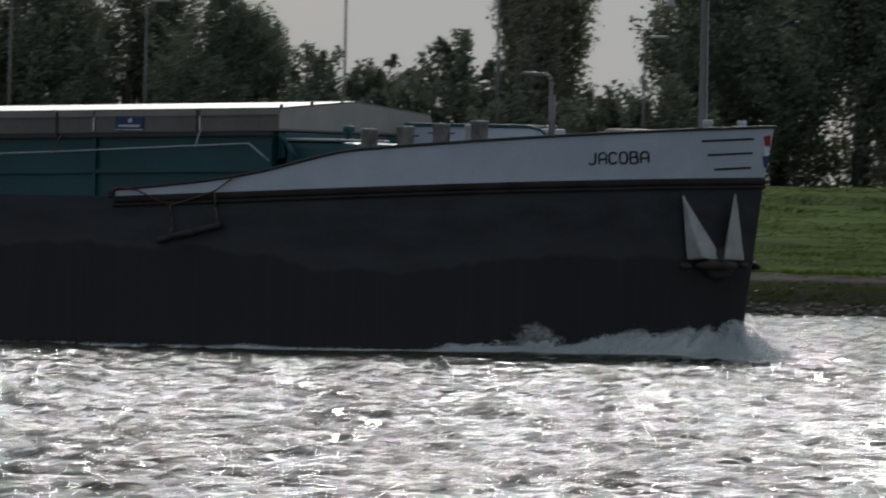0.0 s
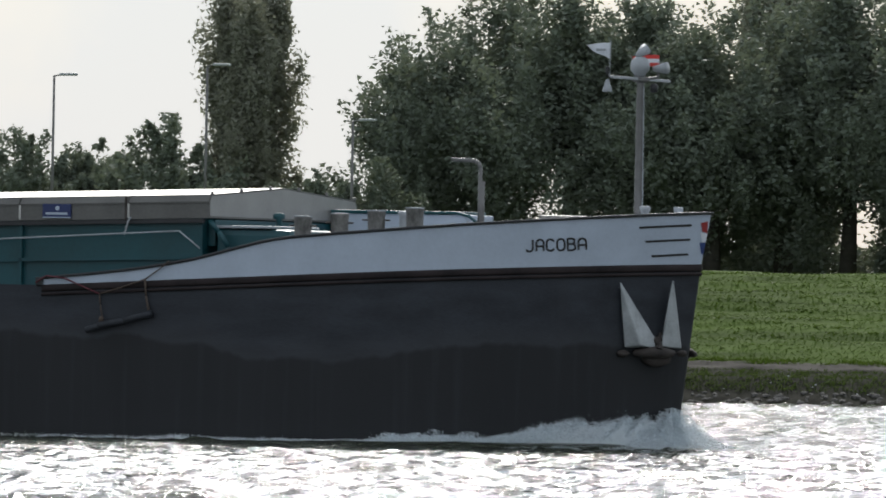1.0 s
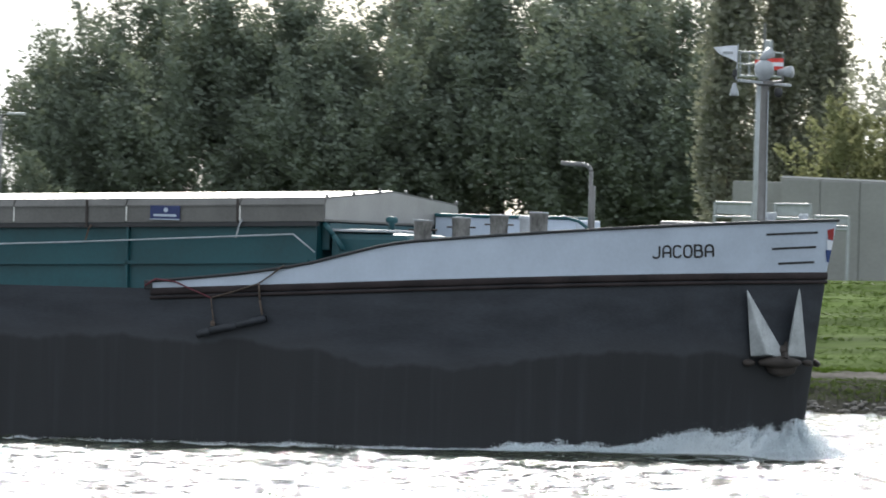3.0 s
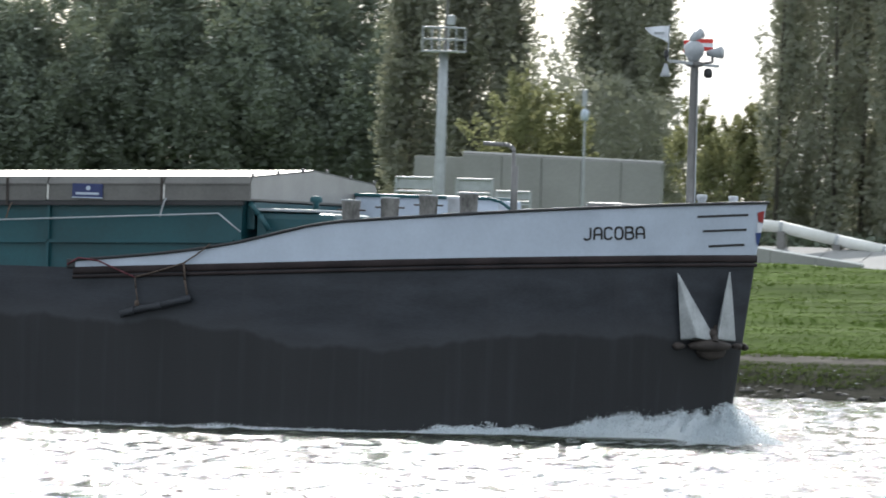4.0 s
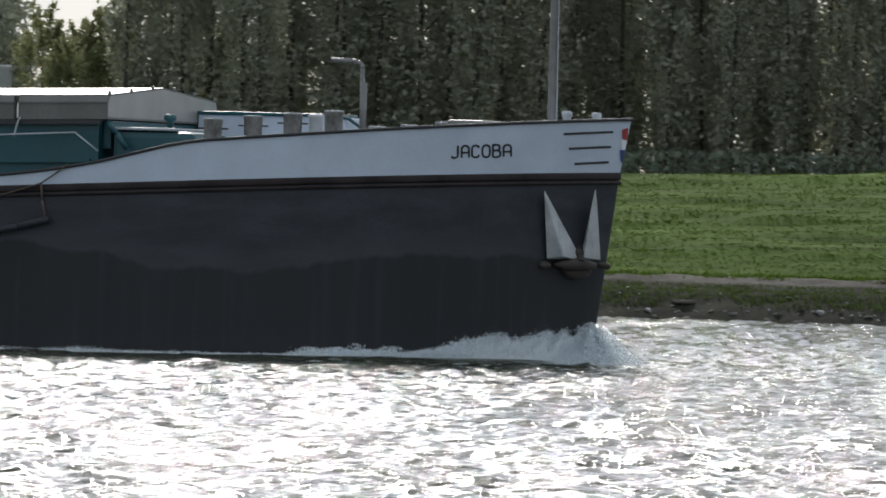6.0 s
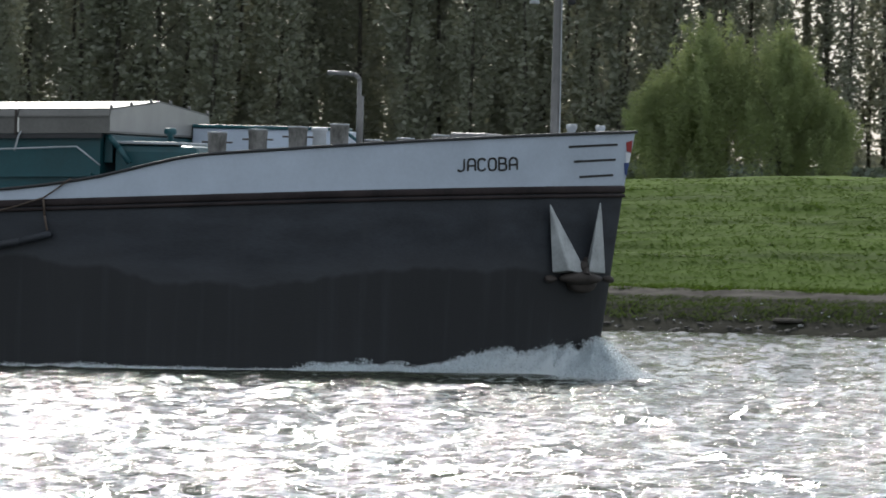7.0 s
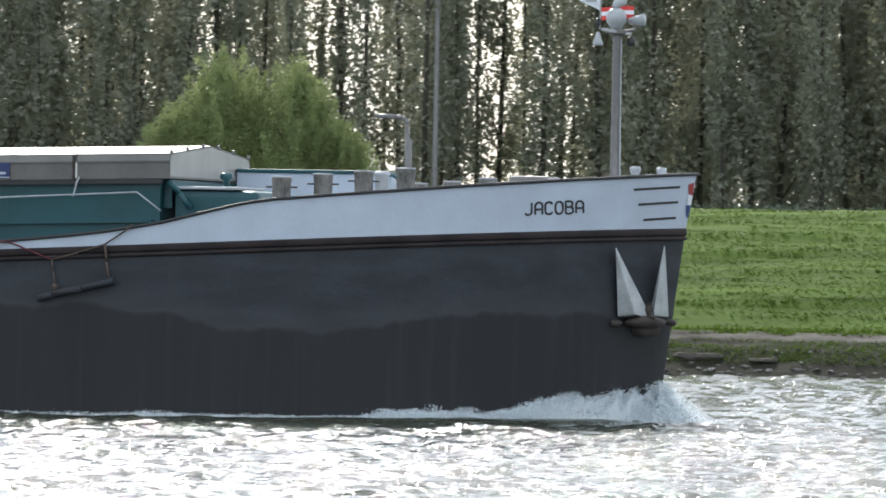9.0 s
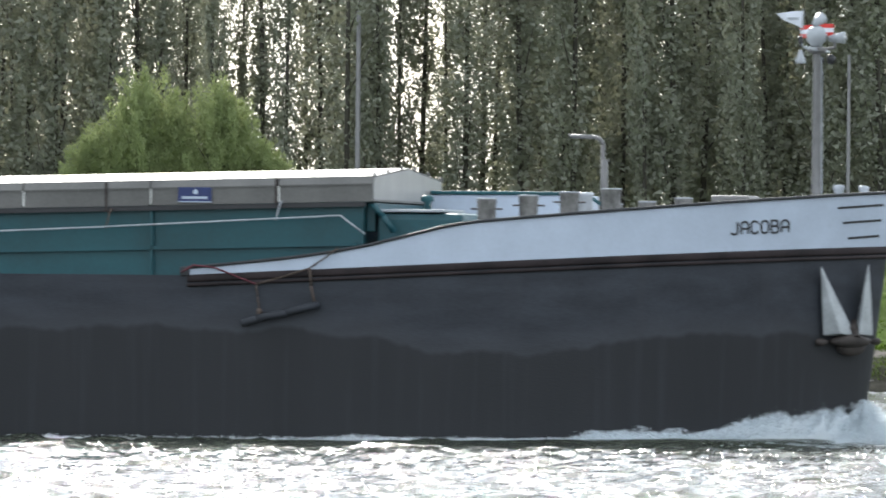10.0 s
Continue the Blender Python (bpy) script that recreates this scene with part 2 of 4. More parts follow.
def grid_mesh(name, P, mat, smooth=True):
    """A sheet from an array of points, rows by columns."""
    P = np.asarray(P, float)
    r, c = P.shape[:2]
    i = np.arange(r * c).reshape(r, c)
    f = np.stack([i[:-1, :-1], i[:-1, 1:], i[1:, 1:], i[1:, :-1]], -1).reshape(-1, 4)
    return raw_mesh(name, P.reshape(-1, 3), f, mat, smooth)


def raw_mesh(name, V, F, mat, smooth=False):
    me = bpy.data.meshes.new(name)
    V, F = np.asarray(V, np.float32), np.asarray(F, np.int32)
    k = F.shape[1]
    me.vertices.add(len(V))
    me.vertices.foreach_set("co", V.ravel())
    me.loops.add(F.size)
    me.loops.foreach_set("vertex_index", F.ravel())
    me.polygons.add(len(F))
    me.polygons.foreach_set("loop_start", np.arange(0, F.size, k, dtype=np.int32))
    me.polygons.foreach_set("use_smooth", np.full(len(F), smooth))
    me.update(calc_edges=True)
    me.validate()
    me.materials.append(mat)
    return me


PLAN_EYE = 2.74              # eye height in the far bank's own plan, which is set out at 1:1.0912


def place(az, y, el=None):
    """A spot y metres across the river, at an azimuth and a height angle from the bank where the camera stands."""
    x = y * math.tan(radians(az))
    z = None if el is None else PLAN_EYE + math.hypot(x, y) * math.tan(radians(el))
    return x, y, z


# ---- river ----
BANK_Y = 248.0
rng = np.random.default_rng(7)


def waves(X, Y):
    """Height of short wind waves: many crossing trains with sharpened crests."""
    Z = np.zeros_like(X)
    g = np.random.default_rng(11)
    for i in range(60):
        lam = 0.30 * 1.048 ** i if i < 42 else g.uniform(0.5, 1.4)
        th = g.normal(1.35, 0.5)
        amp = 0.0080 * lam ** 0.50 * g.uniform(0.5, 1.4)
        ph = (X * math.cos(th) + Y * math.sin(th)) * 2 * math.pi / lam + g.uniform(0, 6.28)
        Z += amp * (2 * (0.5 + 0.5 * np.sin(ph)) ** 1.7 - 0.85)
    return Z


def river():
    az = np.radians(np.linspace(-29.4, -5.0, 950))
    d = np.concatenate([np.arange(78, 125, 0.19), np.arange(125, 184, 0.25), np.arange(184, 288, 0.5)])
    A, D = np.meshgrid(az, d)
    X, Y = D * np.tan(A), D + 0 * A
    ob = new("water", grid_mesh("water", np.stack([X, Y, waves(X, Y)], -1), WATER))
    return tagged(ob, "rippled grey-green river water glittering against the sun", "river water", kind="structure")


water = river()
bm = bmesh.new()
vs = [bm.verts.new(q) for q in ((-900, -20, -0.5), (900, -20, -0.5), (900, 275, -0.5), (-900, 275, -0.5))]
bm.faces.new(vs)
tagged(new("water", from_bm("water_wide", bm, WATER)), "wide grey-green river water reaching both ways", "river water", kind="structure")


# ---- far bank: one sheet of ground with the dike ----
def crest(x):
    return float(np.interp(x, [-130, -117, -100, -80, -72, -62, -56, -43, -37, -20], [3.9, 3.87, 3.81, 3.86, 4.02, 4.25, 4.46, 4.70, 4.81, 4.9]))


def bank_z(x, y):
    c = crest(x)
    z = float(np.interp(y, [246, 248.0, 250.0, 251.9, 252.4, 256, 266, 267.5, 270], [-1.0, 0.0, 0.72, 1.12, 1.2, 1.2 + (c - 1.2) * 0.31, c - 0.06, c, c]))
    if 252.4 < y < 430:
        k = min(1.0, (y - 252.4) / 3)
        z += k * (0.15 * noise.noise((x * 0.10, y * 0.6, 0.3)) + 0.14 * noise.noise((x * 0.4, y * 1.6, 4.1)))
    return z


def ground():
    xs = np.concatenate([np.linspace(-1500, -160, 14), np.arange(-158, 0, 0.7), np.linspace(0, 1500, 14)])
    ys = [246, 248, 249, 250, 251, 251.9, 252.4] + list(np.arange(252.8, 269, 0.4)) + [271, 275, 285, 300, 340, 420, 700, 1500, 3500]
    P = [[(x, y, bank_z(x, y)) for x in xs] for y in ys]
    return tagged(new("ground", grid_mesh("ground", P, GRASS)), "bright green grass dike sloping down to the river", "grass dike", kind="structure")


ground()


def bank_strip(name, y0, y1, mat, lift, rough, label, category):
    xs, ys = np.arange(-150, -5, 0.35), np.linspace(y0, y1, 9)
    P = [[(x, y, bank_z(x, y) + lift * (0.05 if y in (ys[0], ys[-1]) else 1) + rough * noise.noise((x * 1.3, y * 2.2, 9.0)) + rough * 0.6 * noise.noise((x * 4, y * 5, 2.0))) for x in xs] for y in ys]
    return tagged(new(name, grid_mesh(name, P, mat)), label, category, kind="structure")


bank_strip("bank_lower", 247.4, 250.4, WEED, 0.05, 0.06, "dark weed-grown stone bank at the waterline", "river bank")
bank_strip("bank_middle", 250.2, 251.2, WEED, 0.03, 0.05, "dark grey stone band of the bank", "river bank")
bank_strip("bank_upper", 251.1, 252.35, PALE_STONE, 0.05, 0.07, "pale grey basalt strip along the bank", "river bank")


def blades(n, y0, y1, h, mat, name, label, category):
    """Leaning grass blades in tufts, thick in some patches and thin in others."""
    X, Y = rng.uniform(-128, -18, n), rng.uniform(y0, y1, n)
    keep = np.array([noise.noise((x * 0.5, y * 1.3, 1.7)) + noise.noise((x * 0.12, y * 0.7, 5.0)) > -0.75 for x, y in zip(X, Y)])
    X, Y = X[keep], Y[keep]
    Z = np.array([bank_z(x, y) for x, y in zip(X, Y)])
    m = len(X)
    hh = h * rng.uniform(0.5, 1.5, m)
    a = rng.uniform(0, 6.28, m)
    w = 0.018 + 0.022 * rng.uniform(0, 1, m)
    B = np.stack([X, Y, Z - 0.03], 1)
    side = np.stack([np.cos(a), np.sin(a), 0 * a], 1) * w[:, None]
    tip = B + np.stack([rng.normal(0.05, 0.12, m), rng.normal(-0.05, 0.1, m), hh], 1)
    V = np.stack([B - side, B + side, tip], 1).reshape(-1, 3)
    return tagged(new(name, raw_mesh(name, V, np.arange(3 * m).reshape(m, 3), mat)), label, category, kind="stuff")


blades(230000, 252.1, 268.0, 0.055, GRASS_BLADE, "grass", "short uneven green grass on the dike slope", "grass")
blades(30000, 251.9, 252.7, 0.12, GRASS_BLADE, "grass", "longer grass hanging over the edge of the pale strip", "grass")
blades(26000, 250.3, 251.25, 0.10, WEED_LEAF, "weeds", "green weeds along the middle of the bank", "weeds")
blades(42000, 248.9, 250.3, 0.13, WEED_LEAF, "weeds", "dark green weeds between the bank stones", "weeds")


def rock_mesh(seed, mat):
    g = np.random.default_rng(seed)
    bm = bmesh.new()
    bmesh.ops.create_icosphere(bm, subdivisions=1, radius=1)
    for v in bm.verts:
        v.co = Vector((v.co.x * 1.25, v.co.y * 0.9, v.co.z * 0.62)) * g.uniform(0.72, 1.15)
    return from_bm("stone", bm, mat)


def riprap():
    ob = new("riprap")
    ms = [rock_mesh(i, STONE) for i in range(4)] + [rock_mesh(9, CONCRETE)]
    for i in range(290):
        x = -78 + 46 * (i + rng.uniform(0, 1)) / 290
        y = 248.0 + rng.uniform(-0.25, 0.85)
        s = rng.uniform(0.06, 0.15)
        o = new("stone", ms[4 if rng.uniform() < 0.12 else i % 4])
        o.parent = ob
        o.matrix_basis = Matrix.LocRotScale((x, y, bank_z(x, y) + s * 0.25), Euler((rng.uniform(-0.3, 0.3), rng.uniform(-0.3, 0.3), rng.uniform(0, 6))), (s, s, s))
    tagged(ob, "loose dark and pale stones along the waterline", "riprap stones")
    V, F, k = [], [], 0
    base = rock_mesh(3, STONE)
    bv = np.array([v.co for v in base.vertices])
    bf = np.array([f.vertices[:] for f in base.polygons])
    for i in range(1500):
        x = rng.uniform(-130, -78) if i < 1000 else rng.uniform(-32, -12)
        y = 248.0 + rng.uniform(-0.25, 0.85)
        s, a = rng.uniform(0.06, 0.15), rng.uniform(0, 6.28)
        c, q = math.cos(a), math.sin(a)
        V.append(bv @ np.array(((c, q, 0), (-q, c, 0), (0, 0, 1))) * s + (x, y, bank_z(x, y) + s * 0.25))
        F.append(bf + k)
        k += len(bv)
    tagged(new("stones", raw_mesh("stones", np.concatenate(V), np.concatenate(F), STONE)), "rows of dark stones along the waterline", "riprap stones", kind="stuff")


riprap()


def bank_slab(az, w, h, y):
    """Flat broken concrete slab lying on the bank."""
    x = y * math.tan(radians(az))
    bm = bmesh.new()
    bmesh.ops.create_icosphere(bm, subdivisions=2, radius=1)
    for v in bm.verts:
        v.co = Vector((v.co.x * w / 2, v.co.y * 0.35, max(-0.4, min(0.5, v.co.z)) * h)) * (1 + 0.16 * noise.noise(v.co * 2 + Vector((az, 0, 0))))
    ob = new("slab", from_bm("slab", bm, PALE_STONE, False))
    ob.location = (x, y, bank_z(x, y) + 0.05)
    tagged(ob, "flat broken grey slab lying among bank weeds", "slab", "bank slabs")


for az, w, h, y in ((-9.12, 1.5, 0.22, 249.3), (-8.72, 0.9, 0.14, 249.1), (-10.1, 0.8, 0.12, 249.2), (-11.6, 0.9, 0.14, 249.0), (-13.9, 0.7, 0.12, 249.2), (-16.2, 0.7, 0.08, 252.3)):
    bank_slab(az, w, h, y)


def pale_stones():
    V, F, k = [], [], 0
    base = rock_mesh(6, FLAGW)
    bv, bf = np.array([v.co for v in base.vertices]), np.array([f.vertices[:] for f in base.polygons])
    for i in range(230):
        x, y, s = rng.uniform(-125, -20), rng.uniform(248.2, 250.2), rng.uniform(0.012, 0.036)
        V.append(bv * s + (x, y, bank_z(x, y) + 0.07 + s))
        F.append(bf + k)
        k += len(bv)
    tagged(new("pale_stones", raw_mesh("pale_stones", np.concatenate(V), np.concatenate(F), FLAGW)), "scattered small white stones and shells in the weeds", "stones", kind="stuff")


pale_stones()


# ---- trees ----
def leaves(name, C, size, mat):
    """Small leaf sprays, one lozenge each, at the given places."""
    n = len(C)
    u = rng.normal(size=(n, 3))
    u /= np.linalg.norm(u, axis=1)[:, None]
    w = np.cross(u, rng.normal(size=(n, 3)))
    w /= np.linalg.norm(w, axis=1)[:, None]
    s = size * rng.uniform(0.6, 1.35, n)[:, None]
    u, w = u * s, w * s * 0.6
    V = np.stack([C - u, C + u * 0.4 + w, C + u * 0.6 - w], 1).reshape(-1, 3)
    return raw_mesh(name, V, np.arange(3 * n).reshape(n, 3), mat)


def limb_mesh(name, limbs, mat):
    bm = bmesh.new()
    for a, b, r1, r2 in limbs:
        rod(bm, a, b, r1, r2, seg=6)
    return from_bm(name, bm, mat, True)


def poplar_meshes(h, width, n, size, mat, bare=0.02):
    """Upright poplar: many steep limbs, each with loose clusters of leaves along it."""
    limbs, C = [((0, 0, -0.4), (0, 0, h * 0.93), 0.0052 * h, 0.02)], []
    k = int(h * 2.2)
    for i in range(k):
        a = rng.uniform(0, 6.28)
        z0 = h * (bare + (0.86 - bare) * (i + rng.uniform(0, 1)) / k)
        taper = 1.0 - 0.75 * max(0.0, z0 / h - 0.45) / 0.45
        rr = width / 2 * rng.uniform(0.35, 1.0) * max(0.2, taper)
        top = z0 + h * rng.uniform(0.07, 0.17)
        start, tip = np.array((0, 0, z0)), np.array((rr * math.cos(a), rr * math.sin(a), min(top, h)))
        limbs.append((tuple(start), tuple(tip), 0.035, 0.012))
        m = n // k
        nc = rng.integers(3, 6)
        for c in range(nc):
            t = (c + rng.uniform(0.3, 1.0)) / nc
            bend = start + (tip - start) * np.array((t ** 0.6, t ** 0.6, t))
            s = width * rng.uniform(0.045, 0.10)
            C.append(bend + rng.normal(size=(m // nc, 3)) * (s, s, s * 2.4))
    return [limb_mesh("trunk", limbs[:1], BARK)] + [limb_mesh("limb", [q], BARK) for q in limbs[3:27:6]], leaves("crown", np.concatenate(C), size, mat)


def broad_meshes(h, width, n, size, mat, clumps=46, bare=0.1, droop=0.0):
    """Broad tree: a forked trunk and a crown of many loose clumps."""
    limbs = [((0, 0, -0.4), (0.1, 0, h * 0.45), 0.03 * h, 0.018 * h)]
    C = []
    lobes = [(rng.uniform(0.2, 0.85), rng.uniform(0, 6.28), rng.uniform(0.45, 0.8)) for _ in range(9)]
    for i in range(clumps):
        # boughs gather in lobes, so that the outline is uneven and has hollows
        fl, al, rl = lobes[i % 9]
        f, a = min(1, max(0, rng.normal(fl, 0.13))), rng.normal(al, 0.5)
        z = h * (bare + 0.06 + (0.92 - bare) * f)
        env = width / 2 * math.sqrt(max(0.02, 1 - abs(f - 0.36) ** 2.0 / 0.44))
        r = env * min(1.08, max(0.05, rng.normal(rl, 0.22)))
        c = np.array((r * math.cos(a), r * math.sin(a), z))
        if i < 10:
            limbs.append(((0.05, 0, h * rng.uniform(0.2, 0.5)), tuple(c), 0.007 * h, 0.012))
        m = n // clumps
        rad = width * rng.uniform(0.04, 0.085)
        out = np.array((math.cos(a) * 0.5, math.sin(a) * 0.5, 0.85))
        t = rng.uniform(-1, 1, m)
        q = rng.normal(size=(m, 3)) * rad * 0.42 * (1.1 - 0.6 * t)[:, None]
        q += out * (t * rad * 1.7)[:, None]
        q[:, 2] -= droop * rng.uniform(0, 1, m) ** 2 * width * 0.08
        C.append(c + q)
    return [limb_mesh("trunk", limbs[:1], BARK)] + [limb_mesh("limb", [q], BARK) for q in limbs[1:11]], leaves("crown", np.concatenate(C), size, mat)


def tree(meshes, m, name, label, category, group=""):
    ob = new(name)
    ob.matrix_basis = m
    for i, me in enumerate(meshes[0]):
        part("limb" if i else "trunk", me, None, ob)
    part("crown", meshes[1], None, ob)
    return tagged(ob, label, category, group)


GROUND_Z = 3.9
FAR_Y = 400.0
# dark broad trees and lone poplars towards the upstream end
BROAD = [broad_meshes(13.5, 9.5, 38000, 0.134, DARK_HAZED, 300, 0.02, 0.6) for _ in range(4)]
LOW = [broad_meshes(6.0, 5.5, 14000, 0.12, DARK_HAZED, 110, 0.0) for _ in range(2)]
LONE = [poplar_meshes(15.0, 3.7, 22000, 0.14, POPLAR_HAZED, 0.0) for _ in range(2)]


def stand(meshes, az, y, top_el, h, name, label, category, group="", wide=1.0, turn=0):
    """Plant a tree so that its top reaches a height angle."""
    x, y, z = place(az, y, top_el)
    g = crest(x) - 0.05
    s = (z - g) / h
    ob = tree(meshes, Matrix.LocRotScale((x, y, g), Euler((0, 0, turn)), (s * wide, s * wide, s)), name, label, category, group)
    return ob


DARK_LABEL = "dark green broad-crowned tree standing behind the dike"
for i, (az, el, wide, y) in enumerate([(-28.9, 1.75, 1.0, 395), (-28.2, 1.65, 0.9, 400), (-27.55, 1.62, 1.0, 404), (-27.0, 1.38, 0.9, 398), (-26.75, 1.2, 0.9, 402),
                                       (-23.72, 1.72, 0.8, 400), (-23.45, 1.98, 1.05, 404), (-22.95, 1.9, 1.0, 398), (-22.5, 1.88, 1.0, 402), (-22.05, 1.85, 1.0, 397),
                                       (-21.6, 1.95, 1.0, 403), (-21.2, 1.98, 1.0, 399), (-20.8, 2.05, 1.0, 402), (-20.4, 2.02, 1.0, 396), (-20.0, 2.0, 1.0, 400)]):
    stand(BROAD[i % 4], az, y, el, 13.5, "broad_tree", DARK_LABEL, "tree", "dark trees behind the dike", wide * 1.25, i * 1.7)
for i, (az, el, y) in enumerate([(-26.35, 0.98, 390), (-25.95, 0.98, 394), (-25.5, 1.08, 390), (-24.45, 0.82, 385), (-24.2, 0.85, 386), (-25.2, 0.75, 386), (-24.75, 0.7, 388)]):
    stand(LOW[i % 2], az, y, el, 6.0, "small_tree", "low rounded dark green tree behind the dike", "tree", "low trees behind the dike", 1.1, i * 2.1)
for i, (az, el, y) in enumerate([(-25.12, 2.0, 402), (-24.84, 2.05, 404), (-24.97, 1.9, 400), (-21.5, 2.35, 415), (-21.75, 2.3, 418), (-20.6, 2.4, 416), (-20.3, 2.35, 417), (-19.75, 2.35, 380),
                                 (-19.4, 2.35, 382), (-19.15, 2.2, 384), (-18.55, 2.3, 380), (-18.25, 2.25, 382), (-18.4, 2.1, 378)]):
    stand(LONE[i % 2], az, y, el, 15.0, "poplar", "tall upright dark green poplar", "poplar tree", "poplars", 1.05, i * 1.3)

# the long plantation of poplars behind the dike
ROW = [poplar_meshes(21.5, w, 7400, 0.132, POPLAR_HAZED, 0.0) for w in (2.3, 3.0, 2.6, 3.4, 2.0)]
THIN = [poplar_meshes(21.5, w, 5400, 0.122, POPLAR_HAZED, 0.03) for w in (2.0, 2.5, 1.7, 2.3, 2.9)]
k = 0
for row, (y, step, gap) in enumerate(((336, 2.0, 0), (342, 2.1, 0), (349, 2.2, 0), (357, 2.1, 1), (366, 2.2, 1))):
    x = y * math.tan(radians(-17.5)) + row * 0.7
    while x < y * math.tan(radians(-6.3)):
        j = rng.uniform(-1, 1, 4)
        az = math.degrees(math.atan2(x, y))
        open_sky = -12.45 < az < -9.75                       # the plantation is thin here
        if not (open_sky and gap and rng.uniform() < (0.58 if az > -11.4 else 0.42)) and rng.uniform() > 0.06:
            w = 1 + 0.28 * j[2]
            tree((THIN if open_sky else ROW)[k % 5], Matrix.LocRotScale((x + 0.9 * j[0], y + j[1], crest(x) - 0.05), Euler((0.02 * j[0], 0.045 * j[1], k * 2.4)), (w, w, 1 + 0.12 * j[3])), "poplar",
                 "tall slender poplar in a dense plantation row", "poplar tree", "poplar plantation")
        x += step * (1 + 0.3 * j[1])
        k += 1
for az, y, m in ((-10.94, 353, 2), (-10.83, 347, 0)):
    x = y * math.tan(radians(az))
    tree(THIN[m], Matrix.LocRotScale((x, y, crest(x) - 0.05), Euler((0, 0.01, az * 7)), (0.85, 0.85, 1)), "poplar",
         "tall slender poplar in a dense plantation row", "poplar tree", "poplar plantation")


def undergrowth(n, x0, x1, y, h, mat, thin=None):
    X = rng.uniform(x0, x1, n)
    top = np.array([h * (0.55 + 0.5 * noise.noise((x * 0.12, 3.3, y)) + 0.25 * noise.noise((x * 0.5, 1.3, y))) for x in X])
    if thin:
        az = np.degrees(np.arctan2(X, y))
        top *= np.where((az > thin[0]) & (az < thin[1]), 0.35, 1.0)
    Z = 3.6 + np.maximum(top, 1.8) * rng.uniform(0, 1, n) ** 0.8
    C = np.stack([X, y + rng.normal(0, 1.6, n), Z], 1)
    return tagged(new("undergrowth", leaves("undergrowth", C, 0.17, mat)), "dark brushwood filling in behind the poplars", "undergrowth", kind="stuff")


undergrowth(70000, -128, -36, 371, 12.0, POPLAR_HAZED, (-11.4, -9.7))
undergrowth(26000, -122, -38, 337, 2.6, DARK_HAZED)
undergrowth(50000, -215, -128, 408, 6.0, DARK_HAZED, (-25.9, -24.1))

BUSHY = [broad_meshes(7.5, 7.4, 42000, 0.095, LIGHT_LEAF, 300, 0.0, 0.5) for _ in range(1)]
PALE = [broad_meshes(8.0, 4.5, 6500, 0.12, PALE_LEAF, 90, 0.02) for _ in range(2)]
for az, el in ((-12.36, 1.0), (-12.1, 1.31), (-11.68, 1.26), (-11.42, 0.9)):
    stand(BUSHY[0], az, 318, el, 7.5, "bush", "bright light green rounded bush before the poplars", "bush", "", {-12.36: 0.8, -12.1: 0.62, -11.68: 0.62, -11.42: 0.75}[az], az * 3)
for i, (az, el, y) in enumerate([(-19.1, 1.35, 340), (-18.85, 1.3, 342), (-17.95, 1.22, 342), (-17.6, 1.25, 340), (-17.75, 1.1, 338)]):
    stand(PALE[i % 2], az, y, el, 8.0, "young_tree", "sparse light green tree with yellowing leaves", "tree", "light young trees", 1.0, i * 2.0)


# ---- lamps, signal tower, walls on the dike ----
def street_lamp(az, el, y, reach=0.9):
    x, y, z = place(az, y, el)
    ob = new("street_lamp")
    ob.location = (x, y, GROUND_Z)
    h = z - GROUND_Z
    part("post", rod(bmesh.new(), (0, 0, -0.3), (0, 0, h), 0.09, 0.05), GALV, ob, smooth=True)
    part("arm", rod(bmesh.new(), (-0.03, 0, h - 0.02), (reach * 0.45, 0, h + 0.05), 0.035), GALV, ob, smooth=True)
    part("lantern", box(bmesh.new(), (reach * 0.35, -0.14, h), (reach * 1.25, 0.14, h + 0.12), 0.04), GREYP, ob)
    return tagged(ob, "slim grey steel street lamp with a flat lantern", "street lamp", "street lamps")


for az, el in ((-26.2, 1.39), (-25.24, 1.47), (-24.32, 1.14), (-27.45, 1.3), (-28.3, 1.3)):
    street_lamp(az, el, 372)


def signal_tower():
    y = 296
    x, y, zp = place(-19.56, y, 1.5)
    ob = new("signal_tower")
    ob.location = (x, y, GROUND_Z)
    h = zp - GROUND_Z
    part("post", lathe(bmesh.new(), [(0.19, -0.3), (0.18, 0), (0.18, h * 0.55), (0.155, h)], 20), GREYP, ob, "pale grey painted steel post", True)
    part("platform", box(bmesh.new(), (-0.64, -0.5, h), (0.64, 0.5, h + 0.07), 0.015), GREYP, ob)
    for sx in (-0.61, 0.0, 0.61):
        for sy in (-0.47, 0.47):
            part("rail_post", rod(bmesh.new(), (sx, sy, h + 0.08), (sx, sy, h + 0.86), 0.028), GREYP, ob)
    for zz in (0.45, 0.86):
        for sy in (-0.47, 0.47):
            part("rail", rod(bmesh.new(), (-0.64, sy, h + zz), (0.64, sy, h + zz), 0.028), GREYP, ob)
        for sx in (-0.61, 0.61):
            part("rail", rod(bmesh.new(), (sx, -0.47, h + zz), (sx, 0.47, h + zz), 0.025), GREYP, ob)
    part("antenna_mast", rod(bmesh.new(), (0.05, 0, h), (0.1, 0, h + 1.9), 0.07, 0.05), GALV, ob)
    part("lamp_box", box(bmesh.new(), (0.12, -0.12, h + 0.95), (0.36, 0.12, h + 1.3), 0.05), GREYP, ob)
    tagged(ob, "pale grey steel signal tower with a railed platform", "signal tower")


signal_tower()


